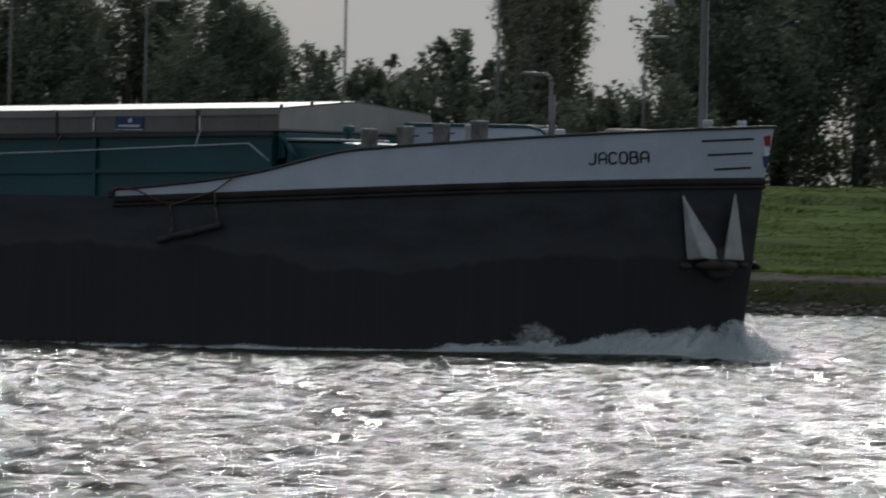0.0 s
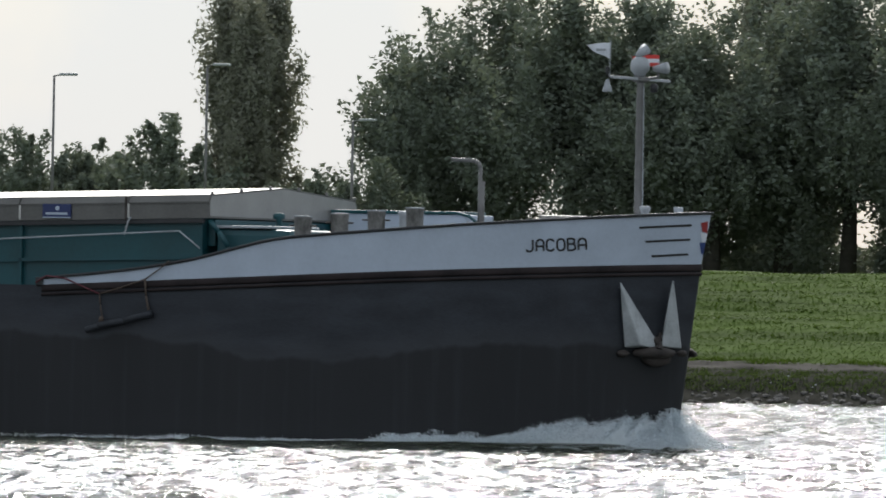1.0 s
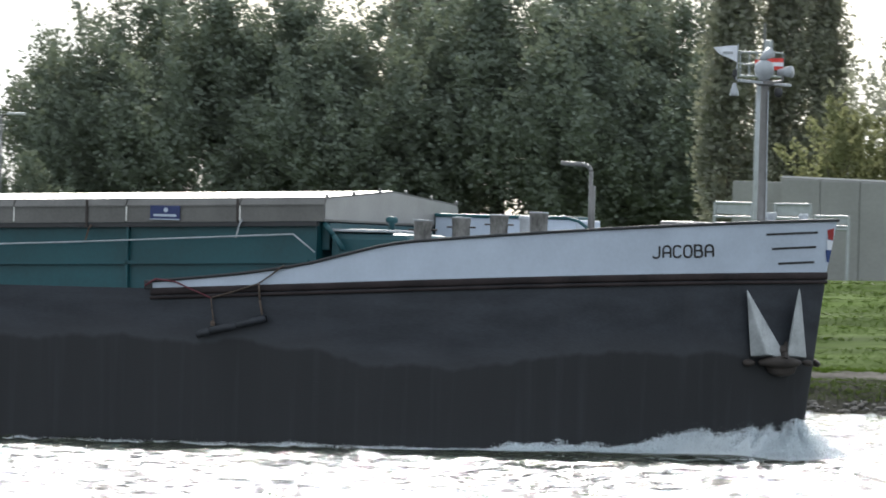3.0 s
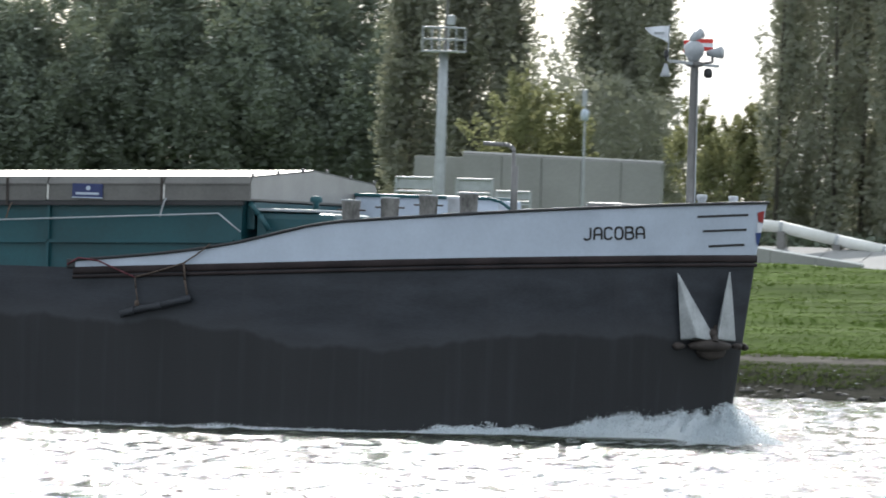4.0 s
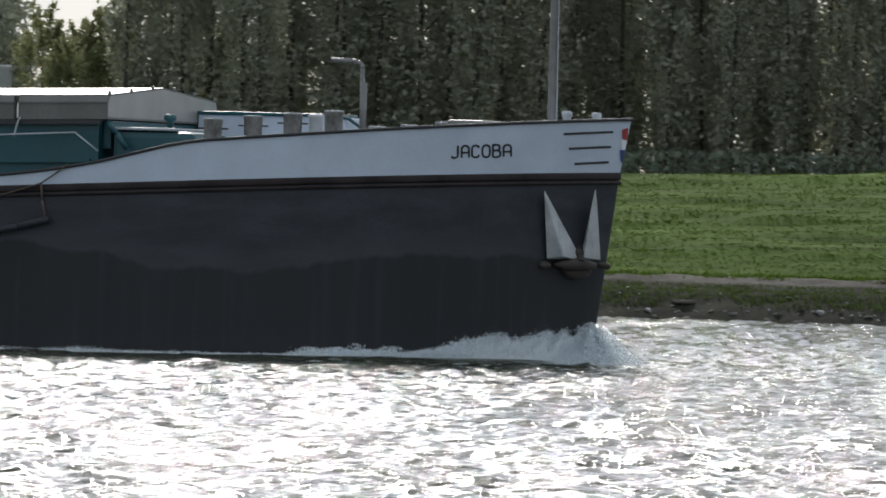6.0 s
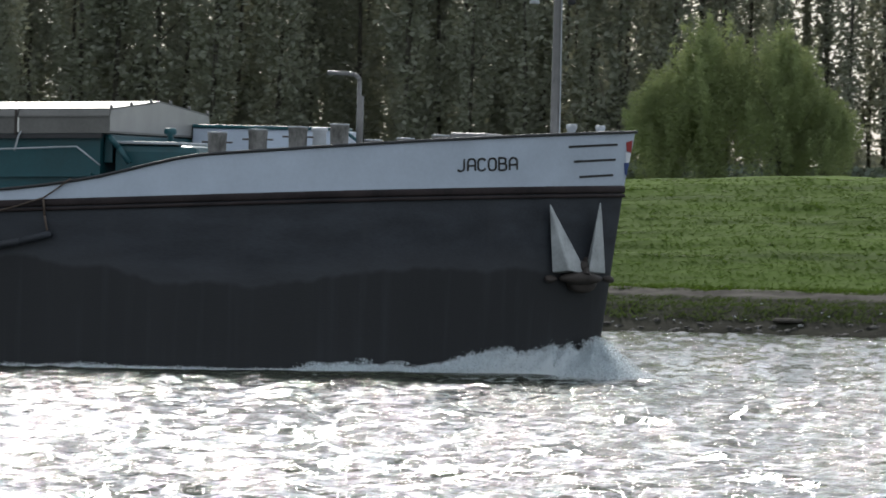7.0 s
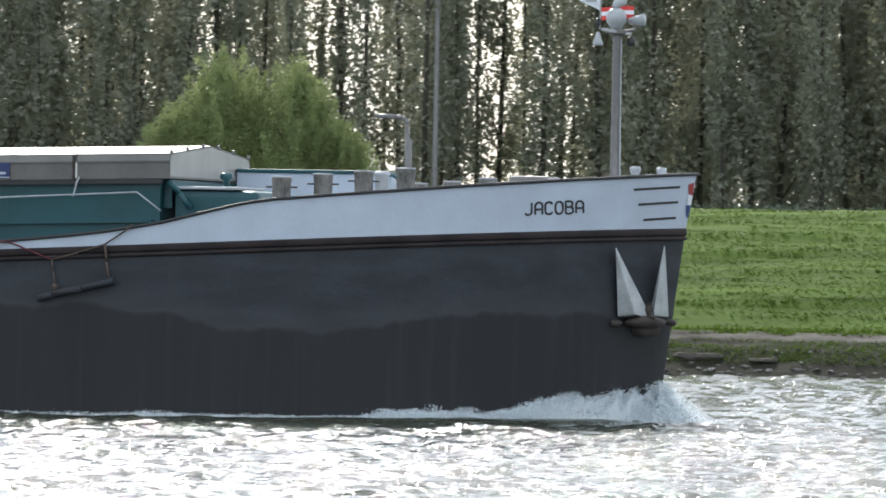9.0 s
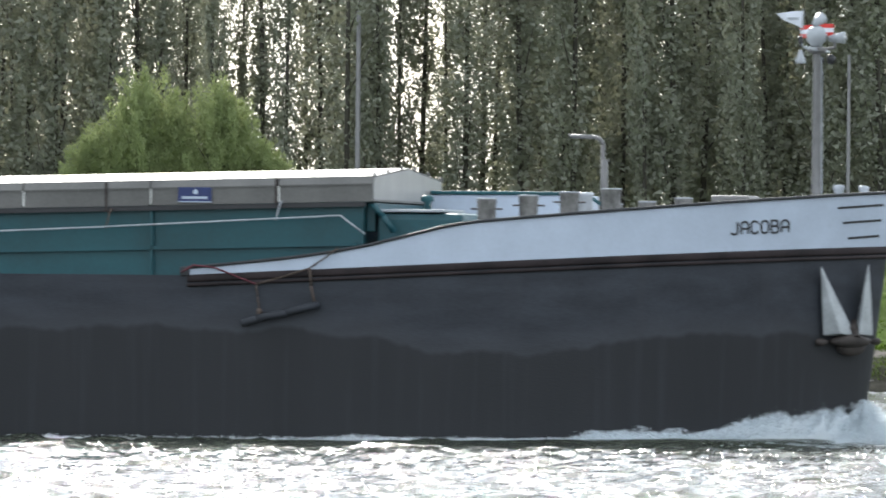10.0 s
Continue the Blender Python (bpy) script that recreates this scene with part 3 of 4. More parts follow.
def steel_pole(az, y, el, r=0.2):
    x, y, z = place(az, y, el)
    ob = new("steel_pole")
    ob.location = (x, y, GROUND_Z)
    part("post", lathe(bmesh.new(), [(r, -0.3), (r, 0), (r * 0.7, z - GROUND_Z)], 12), GALV, ob, smooth=True)
    part("base_plate", box(bmesh.new(), (-r * 1.6, -r * 1.6, -0.1), (r * 1.6, r * 1.6, 0.06), 0.01), GALV, ob)
    tagged(ob, "grey-blue steel pole standing among poplars", "pole", "steel poles")


steel_pole(-10.8, 334, 1.75, 0.12)
steel_pole(-7.72, 334, 1.5, 0.09)


def concrete_wall():
    y = 300
    x0, _, z0 = place(-19.42, y, 0.86)
    x1, _, z1 = place(-18.17, y, 0.835)
    ob = new("retaining_wall")
    n = 5
    for i in range(n):
        a, b = x0 + (x1 - x0) * i / n, x0 + (x1 - x0) * (i + 1) / n
        part("panel", box(bmesh.new(), (a + 0.012, y, GROUND_Z - 0.3), (b - 0.012, y + 0.35, z0 + 0.05 + (z1 - z0) * (i + 0.5) / n), 0.02), CONCRETE, ob)
    part("panel", box(bmesh.new(), (x0 - 2.0, y + 0.6, GROUND_Z - 0.3), (x0 + 0.1, y + 3.0, z0 - 0.05), 0.03), CONCRETE, ob)
    part("coping", rod(bmesh.new(), (x0 - 0.03, y + 0.17, z0 + 0.04), (x1 + 0.03, y + 0.17, z1 + 0.04), 0.12, seg=6), CONCRETE, ob)
    for dx in (-0.6, -0.28):
        part("post", rod(bmesh.new(), (x1 + dx, y - 0.25, GROUND_Z - 0.2), (x1 + dx, y - 0.25, GROUND_Z + 1.9), 0.05), GALV, ob)
    tagged(ob, "plain grey concrete wall in panels on the dike", "concrete wall")


concrete_wall()


def kiosk():
    """Concrete hut with a flat overhanging cap on a plinth, on the crest."""
    y = 272
    x0, x1 = place(-16.43, y)[0], place(-16.215, y)[0]
    z1 = place(-16.3, y, 0.462)[2]
    g = crest(x0)
    ob = new("concrete_hut")
    part("body", box(bmesh.new(), (x0, y, g - 0.2), (x1, y + 1.2, z1 - 0.08), 0.03), HUT, ob)
    part("cap", box(bmesh.new(), (x0 - 0.05, y - 0.06, z1 - 0.08), (x1 + 0.05, y + 1.26, z1 + 0.02), 0.02), HUT, ob)
    part("plinth", box(bmesh.new(), (x0 - 0.15, y - 0.12, g - 0.3), (x1 + 0.18, y + 1.3, g + 0.13), 0.02), HUT, ob)
    tagged(ob, "small grey concrete hut with a flat cap", "concrete hut")


kiosk()


def sloping_wall(az0, el0, az1, el1, y, mat, label):
    """Concrete wing wall whose top falls along the dike, in panels."""
    ob = new("wing_wall")
    a, b = place(az0, y, el0), place(az1, y, el1)
    n = 6
    for i in range(n):
        p0, p1 = [tuple(a[k] + (b[k] - a[k]) * f for k in range(3)) for f in (i / n, (i + 1) / n)]
        bm = bmesh.new()
        vs = []
        for yy in (y, y + 0.4):
            vs.append([bm.verts.new((p0[0] + 0.01, yy, 2.9)), bm.verts.new((p1[0] - 0.01, yy, 2.9)), bm.verts.new((p1[0] - 0.01, yy, p1[2])), bm.verts.new((p0[0] + 0.01, yy, p0[2]))])
        bm.faces.new(vs[0])
        bm.faces.new(vs[1][::-1])
        for k in range(4):
            bm.faces.new((vs[0][k], vs[0][(k + 1) % 4], vs[1][(k + 1) % 4], vs[1][k]))
        part("panel", bm, mat, ob)
    bm = bmesh.new()
    rod(bm, (a[0], y + 0.2, a[2]), (b[0], y + 0.2, b[2]), 0.05, seg=6)
    part("coping", bm, WHITE_SUNLIT, ob, "pale coping")
    tagged(ob, label, "concrete wall")


# grazing sunlight on this wall is put into its near-white colour
sloping_wall(-16.12, 0.40, -15.05, 0.30, 274, WHITE_SUNLIT, "low concrete wing wall in a sunlit tone falling along the dike crest")
sloping_wall(-18.6, 0.47, -16.9, 0.25, 276, CONCRETE, "grey concrete wing wall falling to the dike crest")


def barrier_post(az, y, h):
    x = place(az, y)[0]
    g = crest(x)
    ob = new("marker_post")
    part("post", rod(bmesh.new(), (x, y, g - 0.2), (x, y, g + h), 0.085), GALV, ob)
    part("foot", box(bmesh.new(), (x - 0.12, y - 0.12, g - 0.1), (x + 0.12, y + 0.12, g + 0.06), 0.01), CONCRETE, ob)
    tagged(ob, "short dark steel post on the dike crest", "post", "crest posts")


for az in (-16.54, -15.35, -15.28):
    barrier_post(az, 271, 0.95 if az < -16 else 0.7)


def panel_frame(az0, az1, y, el0, el1):
    """Steel barrier frame with an infill board."""
    a, b = place(az0, y, el0), place(az1, y, el1)
    ob = new("barrier_frame")
    g = GROUND_Z - 0.1
    for x in (a[0], b[0]):
        part("upright", rod(bmesh.new(), (x, y, g), (x, y, b[2]), 0.05), GREYP, ob)
    for z in (a[2] + 0.05, (a[2] + b[2]) / 2 - 0.1, b[2]):
        part("rail", rod(bmesh.new(), (a[0], y, z), (b[0], y, z), 0.045), GREYP, ob)
    part("board", box(bmesh.new(), (a[0] + 0.06, y + 0.02, (a[2] + b[2]) / 2), (b[0] - 0.06, y + 0.05, b[2] - 0.05)), GREYP, ob)
    tagged(ob, "light grey steel barrier frame with a board", "barrier", "barrier frames")


panel_frame(-19.83, -19.6, 294, 0.57, 0.71)
panel_frame(-19.45, -19.23, 294, 0.57, 0.71)
panel_frame(-19.2, -18.99, 294.5, 0.55, 0.64)


def pipeline():
    """Large white pipe on saddles that dips along the crest, over a whitewashed apron."""
    ob = new("pipeline")
    y = 280
    line = [place(az, y, el) for az, el in ((-18.22, 0.455), (-18.1, 0.478), (-17.94, 0.488), (-17.65, 0.488), (-17.4, 0.472), (-17.05, 0.40), (-16.75, 0.345), (-16.45, 0.288), (-16.25, 0.25))]
    part("pipe", pipe_run(bmesh.new(), line, 0.19, 14), WHITE_SUNLIT, ob, "large white painted pipe", True)
    for i, p in enumerate(line[2:8]):
        part("saddle", box(bmesh.new(), (p[0] - 0.14, y - 0.16, 3.5), (p[0] + 0.14, y + 0.2, p[2] - 0.12), 0.02), GALV, ob, "dark steel saddle")
        part("band", rod(bmesh.new(), (p[0] - 0.05, y, p[2]), (p[0] + 0.05, y, p[2] - (0.02 if i > 2 else 0)), 0.205, seg=14), GREYP, ob)
    tagged(ob, "large white painted pipe on saddles along the crest", "pipeline")
    apron = new("apron")
    a, b = line[0], line[-1]
    n = 7
    for i in range(n):
        x0, x1 = a[0] + (b[0] - a[0]) * i / n + 0.015, a[0] + (b[0] - a[0]) * (i + 1) / n - 0.015
        bm = bmesh.new()
        box(bm, (x0, 0, 0), (x1, 3.2, 0.12), 0.015)
        bmesh.ops.rotate(bm, verts=bm.verts[:], cent=(0, 0, 0), matrix=Matrix.Rotation(radians(15), 3, "X"))
        bmesh.ops.translate(bm, verts=bm.verts[:], vec=(0, y - 2.9, 3.6))
        part("slab", bm, CONCRETE, apron)
    tagged(apron, "pale whitewashed concrete slope under the white pipe", "concrete slope")


pipeline()


def leaning_mast():
    """Pale tapered mast that leans behind the low trees."""
    a, b = place(-26.79, 430, 0.55), place(-27.26, 430, 1.95)
    ob = new("leaning_mast")
    part("shaft", rod(bmesh.new(), a, b, 0.15, 0.025, 12), GREYP, ob, smooth=True)
    part("foot", rod(bmesh.new(), (a[0], a[1], GROUND_Z - 0.4), (a[0], a[1], a[2]), 0.16, 0.15, 12), GREYP, ob, smooth=True)
    tagged(ob, "pale grey tapered mast leaning behind low trees", "mast")


leaning_mast()


def camera_pole():
    x, y, z = place(-18.66, 298, 1.28)
    ob = new("camera_pole")
    part("post", rod(bmesh.new(), (x, y, GROUND_Z - 0.6), (x, y, z), 0.05, 0.035), GREYP, ob)
    part("camera_housing", lathe(bmesh.new(), [(0.05, 0), (0.14, 0.06), (0.14, 0.3), (0.08, 0.42)], 12, (x + 0.03, y - 0.1, z - 1.0)), WHITE, ob, "white camera housing", True)
    part("antenna", box(bmesh.new(), (x - 0.1, y - 0.1, z - 0.5), (x + 0.08, y, z + 0.1), 0.03), GREYP, ob)
    tagged(ob, "slim pale pole carrying a white camera housing", "camera pole")


camera_pole()


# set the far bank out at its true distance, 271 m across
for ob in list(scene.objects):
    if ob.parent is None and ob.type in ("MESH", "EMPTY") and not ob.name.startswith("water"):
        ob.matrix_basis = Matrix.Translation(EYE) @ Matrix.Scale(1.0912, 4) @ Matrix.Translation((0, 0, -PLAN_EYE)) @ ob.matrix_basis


# ---- the barge: x runs to the bow, y away from the camera, z up from the water ----
HALF = 4.55
SHOULDER = -8.5
barge = new("barge")
tagged(barge, "dark grey barge with white bow and teal coaming under way", "barge")


def stem_x(z):
    return -0.21 - (3.7 - z) * 0.13 if z < 3.7 else -0.21 + (z - 3.7) * 0.19


def breadth(x, z):
    if x <= SHOULDER:
        return HALF
    u = min(1.0, (x - SHOULDER) / (stem_x(z) - SHOULDER))
    return HALF * max(0.0, 1 - u ** 2.5) ** 0.85


def side_y(x, z):
    return HALF - breadth(x, z)


def base_z(x):
    return 3.0 + 0.70 * max(0.0, x + 13.63) / 13.63


def top_z(x):
    return float(np.interp(x, [-13.63, -12, -10.9, -10, -9, -8.35, -7.8, -4, 0], [3.15, 3.31, 3.45, 3.62, 3.87, 4.03, 4.11, 4.45, 4.80]))


FORE = [1 - (1 - s) ** 1.8 for s in np.linspace(0, 1, 40)]


def shell_points(z_low, z_high, rows, aft, off=0.0):
    """Both sides of the hull round the stem, between two heights that may follow the length."""
    P = []
    for j in range(rows + 1):
        f = j / rows
        near = []
        for x in aft:
            z = z_low(x) + (z_high(x) - z_low(x)) * f
            near.append((x, side_y(x, z) - off, z))
        for s in FORE:
            x = SHOULDER + (0 - SHOULDER) * s
            z = z_low(x) + (z_high(x) - z_low(x)) * f
            x = SHOULDER + (stem_x(z) - SHOULDER) * s
            b = breadth(x, z)
            near.append((x + off * s ** 3, HALF - b - off * (1 - s ** 6), z))
        P.append(near + [(x, 2 * HALF - y, z) for x, y, z in near[-2::-1]])
    return P


AFT = [-82, -80, -70, -60, -50, -40, -30, -24, -20, -17, -15, -13.63, -12.5, -11.5, -10.5, -9.5]
part("hull", grid_mesh("hull", shell_points(lambda x: -1.2, base_z, 14, AFT), HULL), None, barge, "dark grey hull, black and scraped lower down")
BUL = [-13.63, -13, -12.4, -11.8, -11.2, -10.6, -10, -9.5, -9]


part("bulwark", grid_mesh("bulwark", shell_points(base_z, top_z, 4, BUL), WHITE), None, barge, "white painted bulwark", True)
part("bulwark_inside", grid_mesh("bulwark_inside", shell_points(base_z, lambda x: top_z(x) - 0.02, 2, BUL, -0.09), WHITE), None, barge)


def along(z_of, off=0.0, xs=BUL):
    near = [(x, side_y(x, z_of(x)) - off, z_of(x)) for x in xs]
    for s in FORE:
        x = SHOULDER * (1 - s)
        z = z_of(x)
        x = SHOULDER + (stem_x(z) - SHOULDER) * s
        near.append((x + off * s ** 3, HALF - breadth(x, z) - off * (1 - s ** 6), z))
    return near


def strip(pts_of, w, h):
    """A rounded bar, w out and h high, that follows a line round the bow."""
    bm, last = bmesh.new(), None
    pts = pts_of + [(x, 2 * HALF - y, z) for x, y, z in pts_of[-2::-1]]
    n = len(pts)
    for i, p in enumerate(pts):
        a, b = Vector(pts[max(0, i - 1)]), Vector(pts[min(n - 1, i + 1)])
        d = b - a
        d.z = 0
        o = Vector((d.y, -d.x, 0)).normalized()
        c = Vector(p)
        r = [bm.verts.new(c + o * u * w + Vector((0, 0, v * h))) for u, v in ((-1, -0.5), (0.7, -0.5), (1, -0.25), (1, 0.25), (0.7, 0.5), (-1, 0.5))]
        if last:
            for k in range(6):
                bm.faces.new((last[k], last[(k + 1) % 6], r[(k + 1) % 6], r[k]))
        last = r
    return bm


part("bulwark_cap", strip(along(top_z), 0.05, 0.06), BLACK, barge, "black capping rail", True)
part("rubbing_strake", strip(along(lambda x: base_z(x) - 0.07), 0.035, 0.15), STRAKE, barge, "dark scuffed rubbing strake", True)
part("strake_bar", strip(along(lambda x: base_z(x) - 0.20), 0.055, 0.07), STRAKE, barge, "dark half-round bar below the strake", True)

# deck between the sides
bm = bmesh.new()
rows_ = []
for x in AFT + [SHOULDER * (1 - s) for s in FORE[:-1]]:
    z = base_z(x) - 0.16
    b = breadth(x, z) - 0.02
    rows_.append([bm.verts.new((x, HALF + k * b, z)) for k in (-1, 0, 1)])
for r, q in zip(rows_, rows_[1:]):
    for i in range(2):
        bm.faces.new((r[i], r[i + 1], q[i + 1], q[i]))
part("deck", bm, GREYP, barge)
bm = bmesh.new()
box(bm, (-82.1, 0.0, -1.2), (-81.9, 9.1, 3.0))
part("transom", bm, HULL, barge)

# hold: teal coaming and grey arched hatch covers, falling slightly towards the stern
def hold_z(x):
    return 0.026 * (max(x, -24.0) + 10.0)


def bar_along(x0, x1, y0, y1, z0, z1, mat, name, label="", parent=None, bevel=0.01):
    """A straight bar along the hold that follows its fall."""
    bm = bmesh.new()
    vs = []
    for x in (x0, x1):
        h = hold_z(x)
        vs.append([bm.verts.new(q) for q in ((x, y0, z0 + h), (x, y1, z0 + h), (x, y1, z1 + h), (x, y0, z1 + h))])
    bm.faces.new(vs[0][::-1])
    bm.faces.new(vs[1])
    for k in range(4):
        bm.faces.new((vs[0][k], vs[0][(k + 1) % 4], vs[1][(k + 1) % 4], vs[1][k]))
    return part(name, bm, mat, parent or barge, label)


bar_along(-24, -10.25, 0.85, 8.25, 3.0, 4.5, TEAL, "coaming", "teal painted hold coaming")
bar_along(-76, -24, 0.85, 8.25, 3.0, 4.5, TEAL, "coaming")
bar_along(-24, -10.4, 0.74, 0.86, 3.62, 3.69, TEAL, "coaming_stiffener")
bar_along(-24, -10.2, 0.70, 0.86, 4.40, 4.49, BLACK, "coaming_gutter", "dark gutter under the hatch edge")
for xx in (-14.54, -19.0, -23.4):
    part("coaming_rib", box(bmesh.new(), (xx - 0.035, 0.74, 2.9), (xx + 0.035, 0.86, 4.32), 0.01), TEAL, barge)


def from_sec(sec, x0, x1, mat):
    bm = bmesh.new()
    a = [bm.verts.new((x0, y, z + hold_z(x0))) for y, z in sec]
    b = [bm.verts.new((x1, y, z + hold_z(x1))) for y, z in sec]
    bm.faces.new(a)
    bm.faces.new(b[::-1])
    for i in range(len(sec)):
        j = (i + 1) % len(sec)
        bm.faces.new((a[i], a[j], b[j], b[i]))
    return from_bm("hatch_cover", bm, mat)


def hatch_cover(x0, x1, first):
    """One hatch cover: upright grey edge, chamfer, shallow pitched roof, edge bead and lifting eyes."""
    sec = [(0.70, 4.50), (0.70, 4.86), (0.80, 5.0), (4.55, 5.21), (8.30, 5.0), (8.40, 4.86), (8.40, 4.50)]
    ob = part("hatch_cover", from_sec(sec, x0, x1, HATCH_SHADED), None, barge, "grey aluminium hatch cover")
    h0, h1 = hold_z(x0), hold_z(x1)
    # the roof sheet takes the brighter tone that stands for sunlight
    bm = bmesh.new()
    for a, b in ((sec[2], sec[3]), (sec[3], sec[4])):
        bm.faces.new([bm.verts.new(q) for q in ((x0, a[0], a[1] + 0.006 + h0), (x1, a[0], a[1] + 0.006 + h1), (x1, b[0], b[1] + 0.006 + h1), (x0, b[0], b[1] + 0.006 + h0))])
    part("roof_sheet", bm, HATCH_SUNLIT, ob, "metal roof sheet in a sunlit tone")
    bar_along(x0, x1, 0.675, 0.705, 4.83, 4.86, HATCH_SHADED, "edge_bead", "", ob)
    part("seam", box(bmesh.new(), (x0 - 0.012, 0.68, 4.53 + h0), (x0 + 0.022, 0.70, 4.84 + h0)), HATCH_SUNLIT, ob)
    if first:
        for k in range(6):
            y = 0.85 + 7.4 * k / 5
            z = 5.0 + 0.21 * (1 - abs(y - 4.55) / 3.75)
            part("lifting_eye", box(bmesh.new(), (x1 - 0.03, y - 0.03, z - 0.02), (x1 + 0.03, y + 0.03, z + 0.07), 0.012), GALV, ob)
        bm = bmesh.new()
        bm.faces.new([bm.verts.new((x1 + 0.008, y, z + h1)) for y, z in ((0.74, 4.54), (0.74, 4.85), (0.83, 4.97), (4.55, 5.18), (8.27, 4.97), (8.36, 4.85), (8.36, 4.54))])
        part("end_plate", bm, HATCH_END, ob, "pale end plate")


x = -10.02
for i in range(12):
    w = (1.94, 2.6)[i > 0]
    hatch_cover(x - w + 0.015, x - 0.015, i == 0)
    x -= w
# handrail along the coaming
part("handrail", pipe_run(bmesh.new(), [(-24, 0.55, 3.55), (-15.45, 0.55, 3.95), (-10.66, 0.55, 4.21), (-10.16, 0.55, 3.84)], 0.018), GREYP, barge, "pale tubular handrail", True)
for xx, zz in ((-12.0, 4.13), (-15.46, 3.95), (-18.9, 3.79), (-22.4, 3.63)):
    part("lashing_bar", pipe_run(bmesh.new(), [(xx + 0.03, 0.56, zz - 0.03), (xx + 0.10, 0.6, zz + 0.28), (xx + 0.13, 0.66, zz + 0.36)], 0.019, 6), ROPE if xx < -15 else GREYP, barge, "short upright lashing bar")
    part("strap", box(bmesh.new(), (xx - 0.015, 0.66, zz + 0.3), (xx + 0.035, 0.69, 4.98 + hold_z(xx)), 0.004), RUSTY_SHADED, barge, "dark lashing strap")
# small board on the hatch edge
board = part("name_board", box(bmesh.new(), (-13.98, 0.655, 4.50 - 0.05), (-13.3, 0.692, 4.80 - 0.05), 0.006), NAVY, barge, "small navy blue enamel board")
part("lettering_bar", box(bmesh.new(), (-13.90, 0.645, 4.52), (-13.38, 0.654, 4.57)), WHITE, board, "illegible white lettering")
part("emblem", rod(bmesh.new(), (-13.62, 0.642, 4.66), (-13.62, 0.654, 4.66), 0.05, seg=14), WHITE, board, "small white emblem")
part("border", box(bmesh.new(), (-13.98, 0.648, 4.452), (-13.3, 0.654, 4.472)), WHITE, board)

# ---- bow fittings ----
part("forward_locker", box(bmesh.new(), (-10.0, 1.0, 2.9), (-8.25, 3.4, 4.28), 0.14), TEAL, barge, "low teal deck locker")
part("locker_lid", box(bmesh.new(), (-10.05, 0.95, 4.29), (-8.65, 3.4, 4.35), 0.02), GREYP, barge, "pale grey locker lid")
part("coaming_front", box(bmesh.new(), (-10.24, 1.1, 3.9), (-10.06, 8.0, 4.47), 0.02), TEAL, barge, "teal coaming front")
part("coaming_bracket", pipe_run(bmesh.new(), [(-10.06, 0.8, 4.44), (-9.84, 0.8, 4.2), (-9.62, 0.8, 3.9)], 0.06), TEAL, barge, "teal corner bracket", True)
part("vent_head", lathe(bmesh.new(), [(0.07, 3.2), (0.07, 4.50), (0.13, 4.53), (0.13, 4.61), (0.08, 4.65)], 16, (-9.3, 2.7, 0)), TEAL, barge, "teal mushroom vent", True)
house = part("deckhouse", box(bmesh.new(), (-10.0, 6.95, 2.9), (-6.75, 8.45, 4.71), 0.03), WHITE, barge, "low white deckhouse with a teal roof edge")
part("roof_edge", box(bmesh.new(), (-10.0, 6.9, 4.715), (-6.95, 8.5, 4.785), 0.02), TEAL, house, "teal roof edge")
part("front_slope", pipe_run(bmesh.new(), [(-6.95, 6.93, 4.75), (-6.7, 6.93, 4.69), (-6.45, 6.93, 4.52)], 0.035), TEAL, house)


def bollard(xx, yy, z0, h, r, pin):
    b = part("bollard", lathe(bmesh.new(), [(r * 0.96, 0), (r * 0.92, 0.2), (r * 0.97, h - 0.14), (r * 1.02, h - 0.06), (r * 1.02, h - 0.015), (r * 0.95, h)], 22, (xx, yy, z0)), BOLLARD, barge, "short round steel bollard with worn paint", True)
    part("rim", lathe(bmesh.new(), [(r * 0.9, 0), (r * 1.03, 0.004), (r * 1.03, 0.03), (r * 0.7, 0.034)], 22, (xx, yy, z0 + h - 0.02)), GREYP, b, "pale worn rim", True)
    if pin:
        part("cross_pin", rod(bmesh.new(), (xx - 0.32, yy, z0 + h - 0.2), (xx + 0.32, yy, z0 + h - 0.2), 0.018), RUSTY_SHADED, b)


for xx in (-7.69, -6.86, -6.06, -5.25):
    bollard(xx, side_y(xx, 4) + 0.42, top_z(xx) - 0.35, 0.79, 0.195, xx < -5.5)
for xx, zt in ((-5.65, 4.60), (-4.90, 4.68), (-6.35, 4.55)):
    bollard(xx, 7.9, zt - 0.7, 0.70, 0.185, False)
part("vent_post", lathe(bmesh.new(), [(0.14, 3.4), (0.14, 4.62), (0.17, 4.64), (0.17, 4.70), (0.12, 4.72)], 16, (-5.95, 1.9, 0)), GREYP, barge, "pale grey round vent post", True)
part("anchor_winch", box(bmesh.new(), (-3.73, 3.9, 3.6), (-2.95, 5.4, 4.70), 0.05), GALV, barge, "grey anchor winch housing")
part("winch_drum", rod(bmesh.new(), (-3.3, 3.3, 4.4), (-3.3, 3.9, 4.4), 0.2, seg=18), RUSTY_SHADED, barge, "rusty winch drum", True)
for xx, yy, r in ((-1.08, 3.45, 0.10), (-0.70, 4.4, 0.09)):
    part("fairlead", lathe(bmesh.new(), [(r, 4.4), (r * 0.85, 4.78), (r * 1.15, 4.84), (r * 1.15, 4.90), (r * 0.9, 4.92)], 14, (xx, yy, 0)), GREYP, barge, "small waisted fairlead", True)

